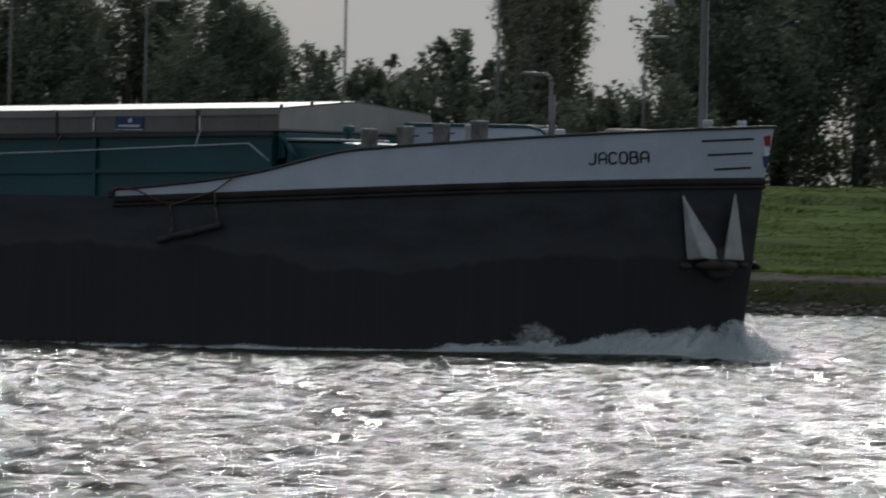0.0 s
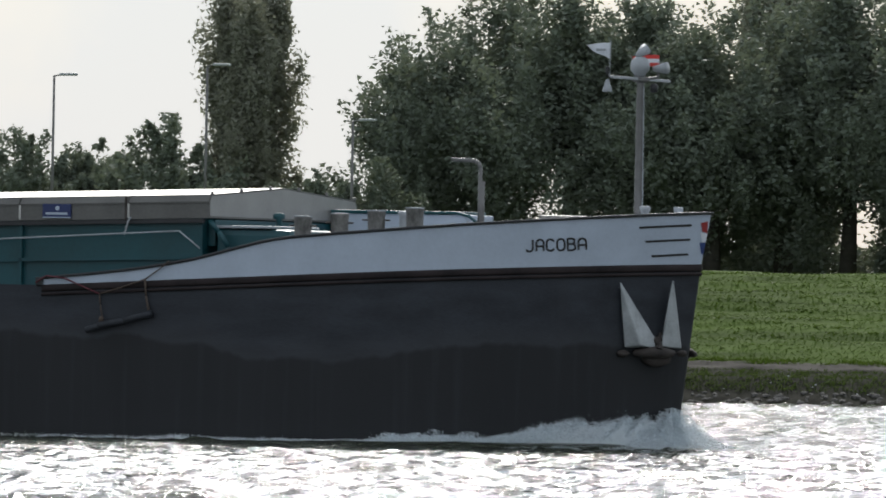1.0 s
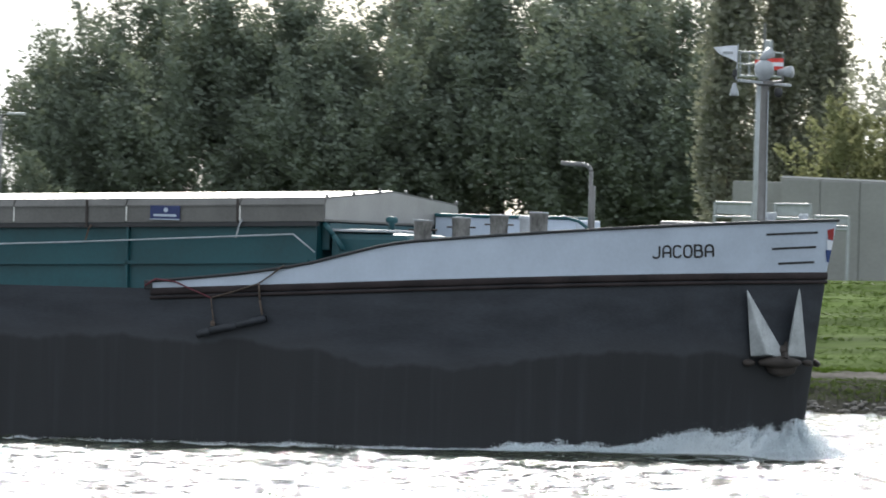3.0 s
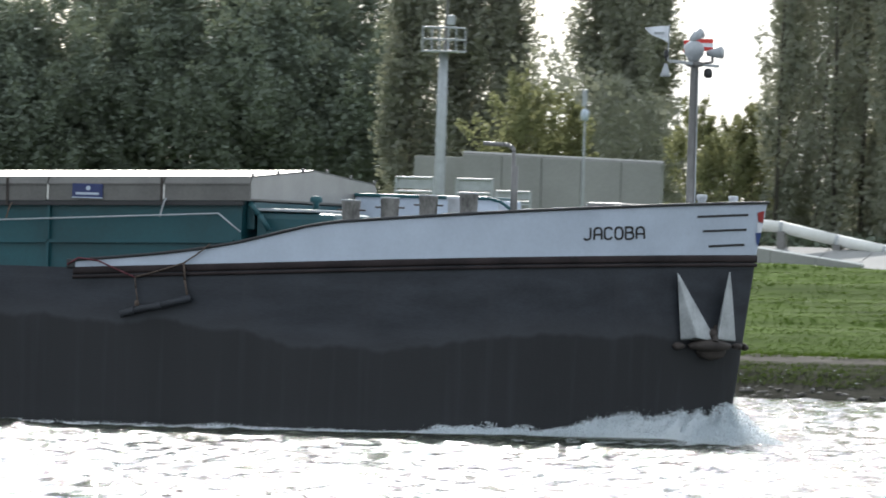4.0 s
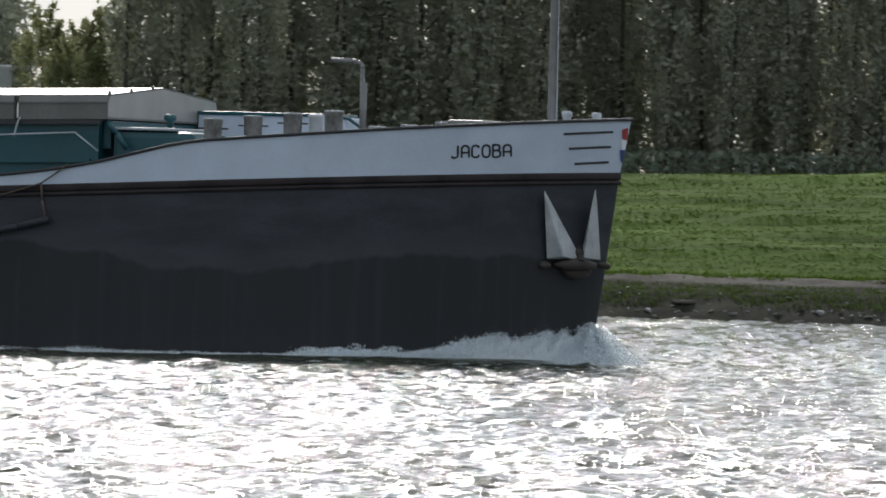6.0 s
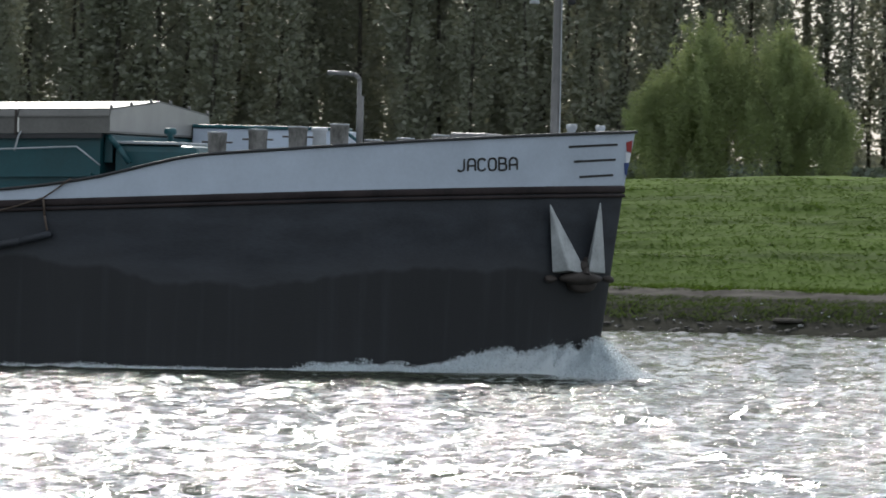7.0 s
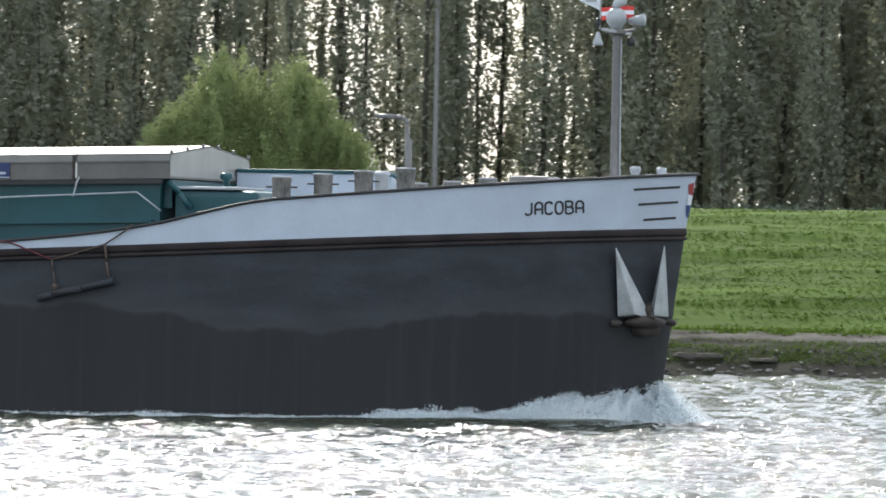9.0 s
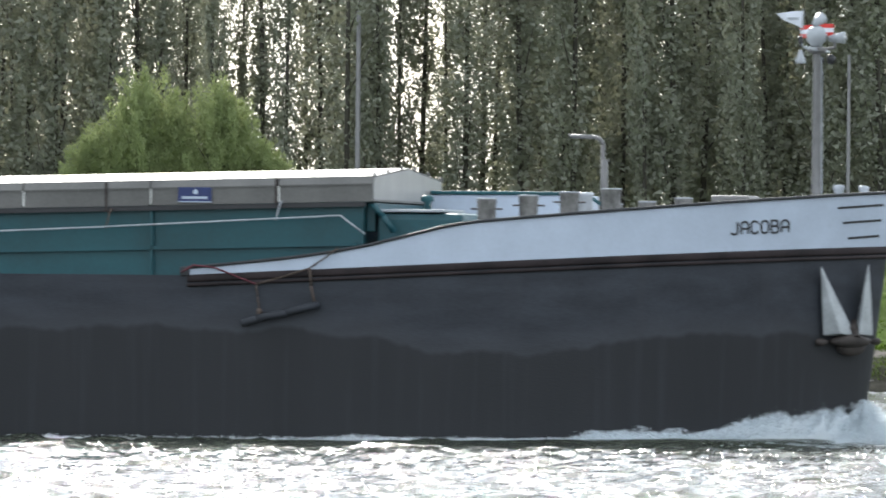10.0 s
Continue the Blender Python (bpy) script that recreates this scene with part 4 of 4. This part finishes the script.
# mast with its signal gear
MX, MY = -1.69, HALF
mast = part("mast", lathe(bmesh.new(), [(0.095, 3.5), (0.095, 4.8), (0.082, 7.55), (0.082, 7.62)], 18, (MX, MY, 0)), GALV, barge, "grey round signal mast", True)
part("halyard", rod(bmesh.new(), (MX + 0.12, MY - 0.05, 4.6), (MX + 0.10, MY - 0.05, 7.5), 0.013, seg=6), GREYP, mast)
part("mast_plate", lathe(bmesh.new(), [(0.12, 7.58), (0.2, 7.62), (0.2, 7.68), (0.1, 7.7)], 16, (MX, MY, 0)), GALV, mast)
part("crossarm", box(bmesh.new(), (MX - 0.05, 2.95, 7.62), (MX + 0.03, 6.15, 7.68), 0.01), GREYP, mast, "pale crossarm")
part("radar_dome", lathe(bmesh.new(), [(0.11, 7.69), (0.13, 7.76), (0.2, 7.84), (0.21, 7.95), (0.18, 8.06), (0.10, 8.12)], 18, (MX - 0.02, MY, 0)), GREYP, mast, "pale bulbous navigation unit", True)
part("loudspeaker", rod(bmesh.new(), (MX - 0.05, MY - 0.1, 8.14), (MX + 0.06, MY + 0.12, 8.3), 0.06, 0.13, 14), GREYP, mast, "grey loudspeaker", True)
part("horn", rod(bmesh.new(), (MX + 0.2, MY + 0.25, 7.88), (MX + 0.52, MY + 0.2, 7.9), 0.06, 0.13, 14), GREYP, mast, "grey signal horn", True)
part("horn_bracket", pipe_run(bmesh.new(), [(MX + 0.1, MY + 0.1, 7.66), (MX + 0.32, MY + 0.2, 7.7), (MX + 0.32, MY + 0.22, 7.86)], 0.03), GALV, mast)
part("masthead_light", lathe(bmesh.new(), [(0.05, 7.36), (0.09, 7.4), (0.09, 7.5), (0.05, 7.56)], 12, (MX + 0.27, MY + 0.1, 0)), BLACK, mast, "black masthead light", True)
part("masthead_light", lathe(bmesh.new(), [(0.10, 7.33), (0.11, 7.36), (0.06, 7.5), (0.03, 7.6)], 12, (MX - 0.12, 3.0, 0)), GREYP, mast, "grey hanging lantern", True)
part("aerial", lathe(bmesh.new(), [(0.02, 7.66), (0.02, 7.72), (0.05, 7.75), (0.05, 7.86), (0.02, 7.88)], 10, (MX - 0.12, 3.0, 0)), BLACK, mast)
part("flagstaff", rod(bmesh.new(), (MX - 0.10, 3.05, 7.66), (MX - 0.08, 3.05, 8.42), 0.014, seg=6), GREYP, mast)


def flag(name, corners, mat, label, parent, sag):
    """Cloth that waves along its length, two faces a little apart."""
    bm = bmesh.new()
    n, rows = 10, []
    for i in range(n + 1):
        f = i / n
        a = Vector(corners[0]).lerp(Vector(corners[1]), f)
        b = Vector(corners[3]).lerp(Vector(corners[2]), f)
        o = Vector((0, sag * math.sin(f * 7), 0.3 * sag * math.sin(f * 5)))
        rows.append([bm.verts.new(a + o), bm.verts.new(a.lerp(b, 0.5) + o * 1.2), bm.verts.new(b + o)])
    for r, q in zip(rows, rows[1:]):
        for k in range(2):
            bm.faces.new((r[k], r[k + 1], q[k + 1], q[k]))
    ob = part(name, bm, mat, parent, label, True)
    return ob


pennant = flag("pennant", [(MX - 0.09, 3.05, 8.38), (MX - 0.62, 3.0, 8.34), (MX - 0.5, 3.0, 8.22), (MX - 0.09, 3.05, 8.02)], FLAGW, "white pennant with faint lettering", mast, 0.03)
part("lettering_bar", box(bmesh.new(), (MX - 0.38, 2.97, 8.2), (MX - 0.16, 2.975, 8.25)), GREYP, pennant, "faint grey lettering")
for k, m in enumerate((FLAGR, FLAGW, FLAGR)):
    z = 8.18 - k * 0.085
    flag("courtesy_flag", [(MX + 0.28, MY + 0.35, z), (MX - 0.42, MY + 0.5, z - 0.02), (MX - 0.42, MY + 0.5, z - 0.105), (MX + 0.28, MY + 0.35, z - 0.085)], m, "red and white striped flag", mast, 0.04)
vent = part("deck_pipe", pipe_run(bmesh.new(), [(-6.43, 6.94, 3.3), (-6.43, 6.94, 5.75), (-6.46, 6.94, 5.84), (-6.54, 6.94, 5.89), (-6.65, 6.94, 5.91), (-7.12, 6.94, 5.92)], 0.045, 10), GALV, barge, "bent grey steel vent pipe", True)
part("sleeve", rod(bmesh.new(), (-6.40, 6.94, 4.2), (-6.40, 6.94, 5.45), 0.075, seg=12), GALV, vent, "thicker pipe sleeve", True)


# paint on the bow: name, three lines, flag
def skin(x, z, off=0.012):
    """A spot on the hull's near skin, a little proud of the paint."""
    x = min(x, stem_x(z) - 0.002)
    y = side_y(x, z)
    dy = (side_y(x + 0.01, z) - side_y(x - 0.01, z)) / 0.02
    n = Vector((dy, -1, 0)).normalized()
    return Vector((x, y, z)) + n * off


def patch(x0, x1, z0, z1, zs0, zs1, mat, name, label, n=12, off=0.012):
    """A painted field on the bow: from x0 to x1; z0..z1 at one end, zs0..zs1 at the other."""
    bm, last = bmesh.new(), None
    for i in range(n + 1):
        f = i / n
        x = x0 + (x1 - x0) * f
        r = [bm.verts.new(skin(x, a + (b - a) * f, off)) for a, b in ((z0, zs0), (z1, zs1))]
        if last:
            bm.faces.new((last[0], r[0], r[1], last[1]))
        last = r
    return part(name, bm, mat, barge, label)


for (xa, za, xb, zb_) in ((-1.05, 4.45, -0.275, 4.53), (-0.97, 4.155, -0.315, 4.225), (-0.89, 3.85, -0.36, 3.91)):
    patch(xa, xb, za - 0.023, za + 0.023, zb_ - 0.023, zb_ + 0.023, BLACK, "bow_line", "thin black painted line")
patch(-0.145, -0.055, 4.40, 4.58, 4.36, 4.63, RED, "flag_red", "red field of a painted flag", 4)
patch(-0.165, -0.08, 4.17, 4.385, 4.18, 4.355, FLAGW, "flag_white", "white field of a painted flag", 4)
patch(-0.195, -0.115, 3.93, 4.165, 3.86, 4.175, BLUE, "flag_blue", "blue field of a painted flag", 4)

# strokes of the painted capitals, in a box one unit high
ARCH = ((0, 0), (0, 0.76), (0.12, 0.94), (0.31, 1), (0.5, 0.94), (0.62, 0.76), (0.62, 0))
STROKES = {
    "J": [((0.0, 0.17), (0.1, 0.03), (0.28, 0), (0.46, 0.05), (0.56, 0.2), (0.56, 1))],
    "A": [ARCH, ((0, 0.42), (0.62, 0.42))],
    "C": [((0.62, 0.8), (0.5, 0.95), (0.31, 1), (0.1, 0.94), (0, 0.78), (0, 0.22), (0.1, 0.06), (0.31, 0), (0.5, 0.05), (0.62, 0.2))],
    "O": [((0, 0.24), (0, 0.76), (0.12, 0.95), (0.31, 1), (0.5, 0.95), (0.62, 0.76), (0.62, 0.24), (0.5, 0.05), (0.31, 0), (0.12, 0.05), (0, 0.24))],
    "B": [((0, 0), (0, 1), (0.38, 1), (0.55, 0.91), (0.55, 0.64), (0.4, 0.54), (0, 0.54)), ((0.4, 0.54), (0.61, 0.42), (0.61, 0.12), (0.44, 0), (0, 0))],
}


def letter(ch, x0, w, z0, h):
    """One painted capital of the ship's name, laid in brush strokes onto the curved plating."""
    bm = bmesh.new()
    half = 0.085

    def spot(u, v):
        return bm.verts.new(skin(x0 + w * u / 0.62, z0 + h * v + 0.085 * w * u / 0.62, 0.01))

    for line in STROKES[ch]:
        for (u0, v0), (u1, v1) in zip(line, line[1:]):
            n = math.hypot(u1 - u0, v1 - v0)
            du, dv = (u1 - u0) / n * half, (v1 - v0) / n * half
            bm.faces.new([spot(*q) for q in ((u0 - dv, v0 + du), (u1 - dv, v1 + du), (u1 + dv, v1 - du), (u0 + dv, v0 - du))])
        for u, v in line[1:-1]:
            bm.faces.new([spot(u + half * math.cos(k * 0.7854), v + half * math.sin(k * 0.7854)) for k in range(8)])
    part("letter", bm, BLACK, barge)


for i, ch in enumerate("JACOBA"):
    letter(ch, -2.95 + 0.181 * i, 0.128, 3.892 + 0.0115 * i, 0.245)


# anchors in their pockets on both bows
def anchor(mirror):
    def P(x, y, z):
        return Vector((x - 0.22, 2 * HALF - y, z)) if mirror else Vector((x, y, z))
    # the far anchor's dark silhouette is put into its steel colour
    ob = part("anchor", bm_fluke(P(-1.34, 2.74, 3.30), P(-1.32, 3.02, 1.90), P(-0.72, 3.70, 1.86), P(-0.96, 3.06, 1.95)), RUSTY_SHADED if mirror else ANCHOR, barge, "grey steel anchor with two upright flukes")
    part("fluke", bm_fluke(P(-0.50, 3.64, 3.36), P(-0.80, 3.74, 1.90), P(-0.44, 4.05, 1.90), P(-0.66, 3.52, 1.93)), RUSTY_SHADED if mirror else ANCHOR, ob)
    bm = bmesh.new()
    turn = Matrix.Rotation(radians(-42 if mirror else 42), 4, "Z")
    for c, s in ((P(-0.82, 3.50, 1.80), (0.50, 0.18, 0.13)), (P(-1.34, 3.04, 1.77), (0.14, 0.1, 0.08)), (P(-0.38, 3.95, 1.80), (0.12, 0.1, 0.08)), (P(-0.84, 3.66, 1.68), (0.36, 0.14, 0.17)), (P(-0.80, 3.62, 2.02), (0.13, 0.12, 0.16))):
        r = bmesh.ops.create_icosphere(bm, subdivisions=2, radius=1, matrix=Matrix.Translation(c) @ turn @ Matrix.Diagonal((*s, 1)))
        for v in r["verts"]:
            v.co += Vector(noise.noise_vector(v.co * 5)) * 0.035
    part("crown", bm, RUSTY_SHADED, ob, "dark rusty anchor crown", True)
    part("shank", rod(bmesh.new(), P(-0.70, 3.46, 1.85), P(-0.80, 3.8, 2.2), 0.09, 0.05, seg=8), RUSTY_SHADED, ob)


def bm_fluke(tip, b1, b2, ridge):
    """A tapered fluke with a raised middle edge and some thickness."""
    bm = bmesh.new()
    inner = Vector((0.12, 0.35 if ridge.y < HALF else -0.35, 0))
    t, a, b, r, i = [bm.verts.new(v) for v in (tip, b1, b2, ridge, (b1 + b2) / 2 + inner)]
    ti = bm.verts.new(tip + inner * 0.15)
    for f in ((t, a, r), (t, r, b), (a, i, r), (r, i, b), (ti, i, a), (ti, b, i), (t, ti, a), (t, b, ti)):
        bm.faces.new(f)
    bmesh.ops.recalc_face_normals(bm, faces=bm.faces[:])
    bmesh.ops.bevel(bm, geom=bm.edges[:], offset=0.02, segments=1, affect="EDGES")
    return bm


anchor(False)
anchor(True)

# ropes and a hanging fender on the side
S = -0.07


def rope(pts, r=0.016, mat=ROPE, label="worn brown mooring rope"):
    return part("rope", pipe_run(bmesh.new(), [(x, S, z) for x, z in pts], r, 6), mat, barge, label, True)


rope([(-13.75, 3.05), (-13.5, 3.2), (-13.06, 3.15), (-12.6, 2.97), (-12.23, 2.83)], 0.018, RED_ROPE, "faded red mooring rope")
rope([(-12.23, 2.83), (-11.7, 2.98), (-11.15, 3.16), (-10.85, 3.36), (-10.59, 3.56)])
rope([(-12.23, 2.83), (-12.2, 2.6), (-12.15, 2.3)])
rope([(-11.15, 3.16), (-11.12, 2.8), (-11.04, 2.42)], 0.024)
fender = part("fender", pipe_run(bmesh.new(), [(-12.5, -0.12, 2.05), (-12.2, -0.13, 2.15), (-11.6, -0.14, 2.27), (-10.95, -0.12, 2.44)], 0.075, 10), HULL, barge, "old dark hanging fender", True)
part("shackle", lathe(bmesh.new(), [(0.05, 2.24), (0.06, 2.3), (0.03, 2.36)], 8, (-12.15, -0.12, 0)), ROPE, fender)
part("bulwark_end", box(bmesh.new(), (-13.78, -0.05, 2.98), (-13.60, 0.12, 3.17), 0.03), BLACK, barge, "black rounded bulwark end")


# ---- bow wave: foam that travels with the barge ----
def wl_y(x):
    return side_y(min(x, stem_x(0) - 0.01), 0.0)


def wave_line(d):
    """Crest of the bow wave, d metres aft of the stem: place and outward push."""
    x = stem_x(0) + 0.45 - d
    return x, (wl_y(x) if x < stem_x(0) else HALF) - 0.06 - 0.35 * math.exp(-d / 1.2) - 0.035 * d


def foam_height(d, s):
    n = 0.5 + 0.5 * noise.noise((d * 0.8, s, 0.5)) + 0.35 * noise.noise((d * 2.6, s, 3.0)) + 0.22 * noise.noise((d * 7, s, 7.0)) + 0.12 * noise.noise((d * 17, s, 9.0))
    body = 0.58 * math.exp(-((d - 0.9) / 1.5) ** 2) + 0.34 * math.exp(-d / 3.8) * min(1, d / 0.6) + 0.16 * math.exp(-(d / 12) ** 2)
    body *= min(1.0, (max(d, 0.0) + 0.12) / 0.75) ** 0.7
    torn = max(0.3, min(1.0, 1.4 + 1.6 * noise.noise((d * 0.55, s, 12.0)) - 0.14 * d)) if d > 4 else 1.0
    peak = 0.8 * max(0.0, noise.noise((d * 1.3, s, 21.0))) + 0.3 * max(0.0, noise.noise((d * 3.1, s, 25.0)))
    return max(0.02, body * torn * (0.35 + 0.7 * n + peak))


def foam_bank(length, seed, side):
    """A ragged foam ridge along the hull, steep outside and lying against the plating."""
    P = []
    for i in range(int(length * 26) + 1):
        d = i / 26 - 0.1
        x, y = wave_line(max(d, 0))
        if d < 0:
            x -= d
        h, w = foam_height(max(d, 0), seed), 0.75 + 0.35 * math.exp(-d / 3)
        row = []
        for k in range(19):
            v = k / 18
            prof = max(0.0, math.sin(math.pi * min(1, v * 1.02))) ** 0.6 * (1 - 0.35 * v)
            r = 0.16 * noise.noise((x * 3, v * 4, seed)) + 0.20 * noise.noise((x * 8, v * 7, seed + 3)) + 0.16 * noise.noise((x * 19, v * 12, seed + 5))
            z = -0.12 + (h + 0.12) * prof * (1 + 0.8 * r) + 0.25 * r * prof
            yy = y + 0.35 - v * w + 0.3 * r
            row.append((x + 0.25 * r, yy if side > 0 else 2 * HALF - yy, z))
        P.append(row)
    return P


def flakes(C, size, name):
    """Drops and shreds of spray."""
    me = leaves(name, C, size, FOAM)
    return me


bow_wave = new("bow_wave")
tagged(bow_wave, "white breaking bow wave foaming along the dark hull", "bow wave", kind="stuff")
part("foam_bank", grid_mesh("foam_bank", foam_bank(17.5, 2.0, 1), FOAM), None, bow_wave)
part("foam_bank", grid_mesh("foam_bank", foam_bank(9.0, 6.0, -1), FOAM), None, bow_wave)


def spray_points(n, spread):
    C = []
    for i in range(n):
        d = min(11.0, abs(rng.normal(0, 1)) * spread)
        x, y = wave_line(d)
        h = foam_height(d, 2.0)
        C.append((x + rng.normal(0, 0.08) + (0.25 if d < 0.6 else 0) * rng.uniform(), y + rng.normal(-0.1, 0.18), h * (0.7 + abs(rng.normal(0, 0.16)))))
    return np.array(C)


part("spray", flakes(spray_points(3600, 3.0), 0.010, "spray"), None, bow_wave)
# plume thrown up at the stem, leaning forward and out
n = 26000
q = np.abs(rng.normal(0, 0.5, n))
a = rng.uniform(-2.6, 0.9, n)
C = np.stack([stem_x(0.2) + 0.05 + 1.15 * q * np.cos(a), HALF - 0.5 + 1.5 * q * np.sin(a), np.maximum(0.02, 0.66 * np.exp(-(q / 0.72) ** 2) * (1 + 0.25 * np.sin(a * 9)) * rng.uniform(0.02, 1.1, n) ** 0.8)], 1)
shreds = []
for i in range(52000):
    d = min(16.0, rng.exponential(3.2))
    x, y = wave_line(d)
    v = rng.uniform(0.05, 0.95)
    shreds.append((x + rng.normal(0, 0.05), y + 0.35 - v * 0.85 + rng.normal(0, 0.03), foam_height(d, 2.0) * math.sin(math.pi * v) ** 0.6 * (1 - 0.35 * v) * rng.uniform(0.75, 1.15) + rng.normal(0.01, 0.025)))
for i in range(30):
    # thin jets that stand above the crest
    d = 0.3 + 5.2 * rng.uniform() ** 1.3
    x, y = wave_line(d)
    h, up, lean = foam_height(d, 2.0), rng.uniform(0.05, 0.30) ** 1.2, rng.normal(-0.2, 0.4)
    for k in range(220):
        f = rng.uniform() ** 1.6
        shreds.append((x + lean * f * up + rng.normal(0, 0.11 - 0.03 * f), y - 0.05 + rng.normal(0, 0.05), h * 0.75 + f * up))
part("foam_shreds", flakes(np.array(shreds), 0.019, "foam_shreds"), None, bow_wave)
part("plume", flakes(C, 0.02, "plume"), None, bow_wave)
P = []
for i in range(30):
    t = i / 29 * 2 * math.pi
    row = []
    for k in range(12):
        r = k / 11
        nz = noise.noise((3 * math.cos(t) * r, 3 * math.sin(t) * r, 4.0)) + 0.6 * noise.noise((9 * math.cos(t) * r, 9 * math.sin(t) * r, 8.0))
        row.append((stem_x(0) - 0.1 + (0.8 if math.cos(t) > 0 else 1.3) * r * math.cos(t), HALF - 0.5 + 1.6 * r * math.sin(t), 0.46 * max(0.0, 1 - r) ** 1.1 * (1 + 0.8 * nz) - 0.05))
    P.append(row)
part("plume_base", grid_mesh("plume_base", P, FOAM), None, bow_wave)
# smooth dark swell pushed out beyond the foam
P = []
for i in range(110):
    d = i * 0.16 + 0.3
    x = stem_x(0) + 0.6 - d
    y0 = (wl_y(x) if x < stem_x(0) else HALF) - 0.45 - 0.06 * max(d, 0)
    hh = 0.11 * min(1, max(0, d - 0.3)) * math.exp(-((d - 2.5) / 6.5) ** 2) * (1 + 0.25 * noise.noise((d * 0.9, 0, 2)))
    P.append([(x, y0 + 0.5 - 1.5 * k / 13, -0.10 + (hh + 0.10) * max(0.0, math.sin(math.pi * k / 13)) ** 0.8 + 0.015 * noise.noise((x * 3, k, 1))) for k in range(14)])
part("swell", grid_mesh("swell", P, WATER), None, bow_wave, "dark swell beyond the foam")


def splash(seed):
    """A burst of spray that jumps beside the hull: a low ragged sheet and many drops."""
    ob = new("splash")
    g = np.random.default_rng(seed)
    n = 5200
    u = g.normal(0, 0.5, n)
    hgt = (0.62 * np.exp(-(u / 0.6) ** 2) + 0.15 * np.sin(u * 14 + seed) ** 2 + 0.1) * g.uniform(0.0, 1.0, n) ** 0.75
    C = np.stack([u - 0.25 * hgt, g.normal(0, 0.16, n) - 0.15 * hgt, hgt - 0.1], 1)
    part("spray", flakes(C, 0.016, "spray"), None, ob)
    P = []
    for i in range(36):
        x = -0.9 + 1.8 * i / 35
        h = (0.26 * math.exp(-(x / 0.6) ** 2) + 0.08) * (1 + 0.7 * noise.noise((x * 5, seed, 1)) + 0.4 * noise.noise((x * 14, seed, 2)))
        P.append([(x - 0.2 * h, 0.2 - 0.45 * k / 7 + 0.05 * noise.noise((x * 9, k, seed)), -0.12 + (h + 0.12) * max(0.0, math.sin(math.pi * k / 7)) ** 0.7) for k in range(8)])
    part("sheet", grid_mesh("sheet", P, FOAM), None, ob)
    return tagged(ob, "burst of white spray jumping beside the hull", "splash", "splashes along the hull")


SPLASHES = [(0.1, -3.9), (1.9, -4.7), (3.5, -4.8), (5.45, -4.2), (7.9, -3.2), (9.25, -4.4)]
splashes = [splash(20 + i) for i in range(len(SPLASHES))]


def ship_at(t):
    ts = [r[0] for r in SHIP_WAY]
    return float(np.interp(t, ts, [r[1] for r in SHIP_WAY])), float(np.interp(t, ts, [r[2] for r in SHIP_WAY]))


def motions():
    """The barge and its bow wave go on together; splashes jump and fall back; the ripples drift."""
    walk(barge, [(t, pose(x, y, 0.25)) for t, x, y in SHIP_WAY])
    walk(bow_wave, [(t, pose(x, y, 0)) for t, x, y in SHIP_WAY])
    for ob, (tp, off) in zip(splashes, SPLASHES):
        rows = []
        for t in sorted({0.0, max(0.0, tp - 0.35), tp, tp + 0.4, 10.0}):
            x, y = ship_at(t)
            dx = off - 2.6 * max(-0.5, min(0.5, t - tp))
            dz = 0.0 if abs(t - tp) < 0.12 else -1.0
            rows.append((t, pose(x + dx, y + wl_y(min(dx, -0.8)) - 0.3, dz)))
        walk(ob, rows)
    walk(water, [(0, pose(0, 0, 0)), (5, pose(-1.4, -1.9, 0)), (10, pose(-2.8, -3.8, 0))])


motions()
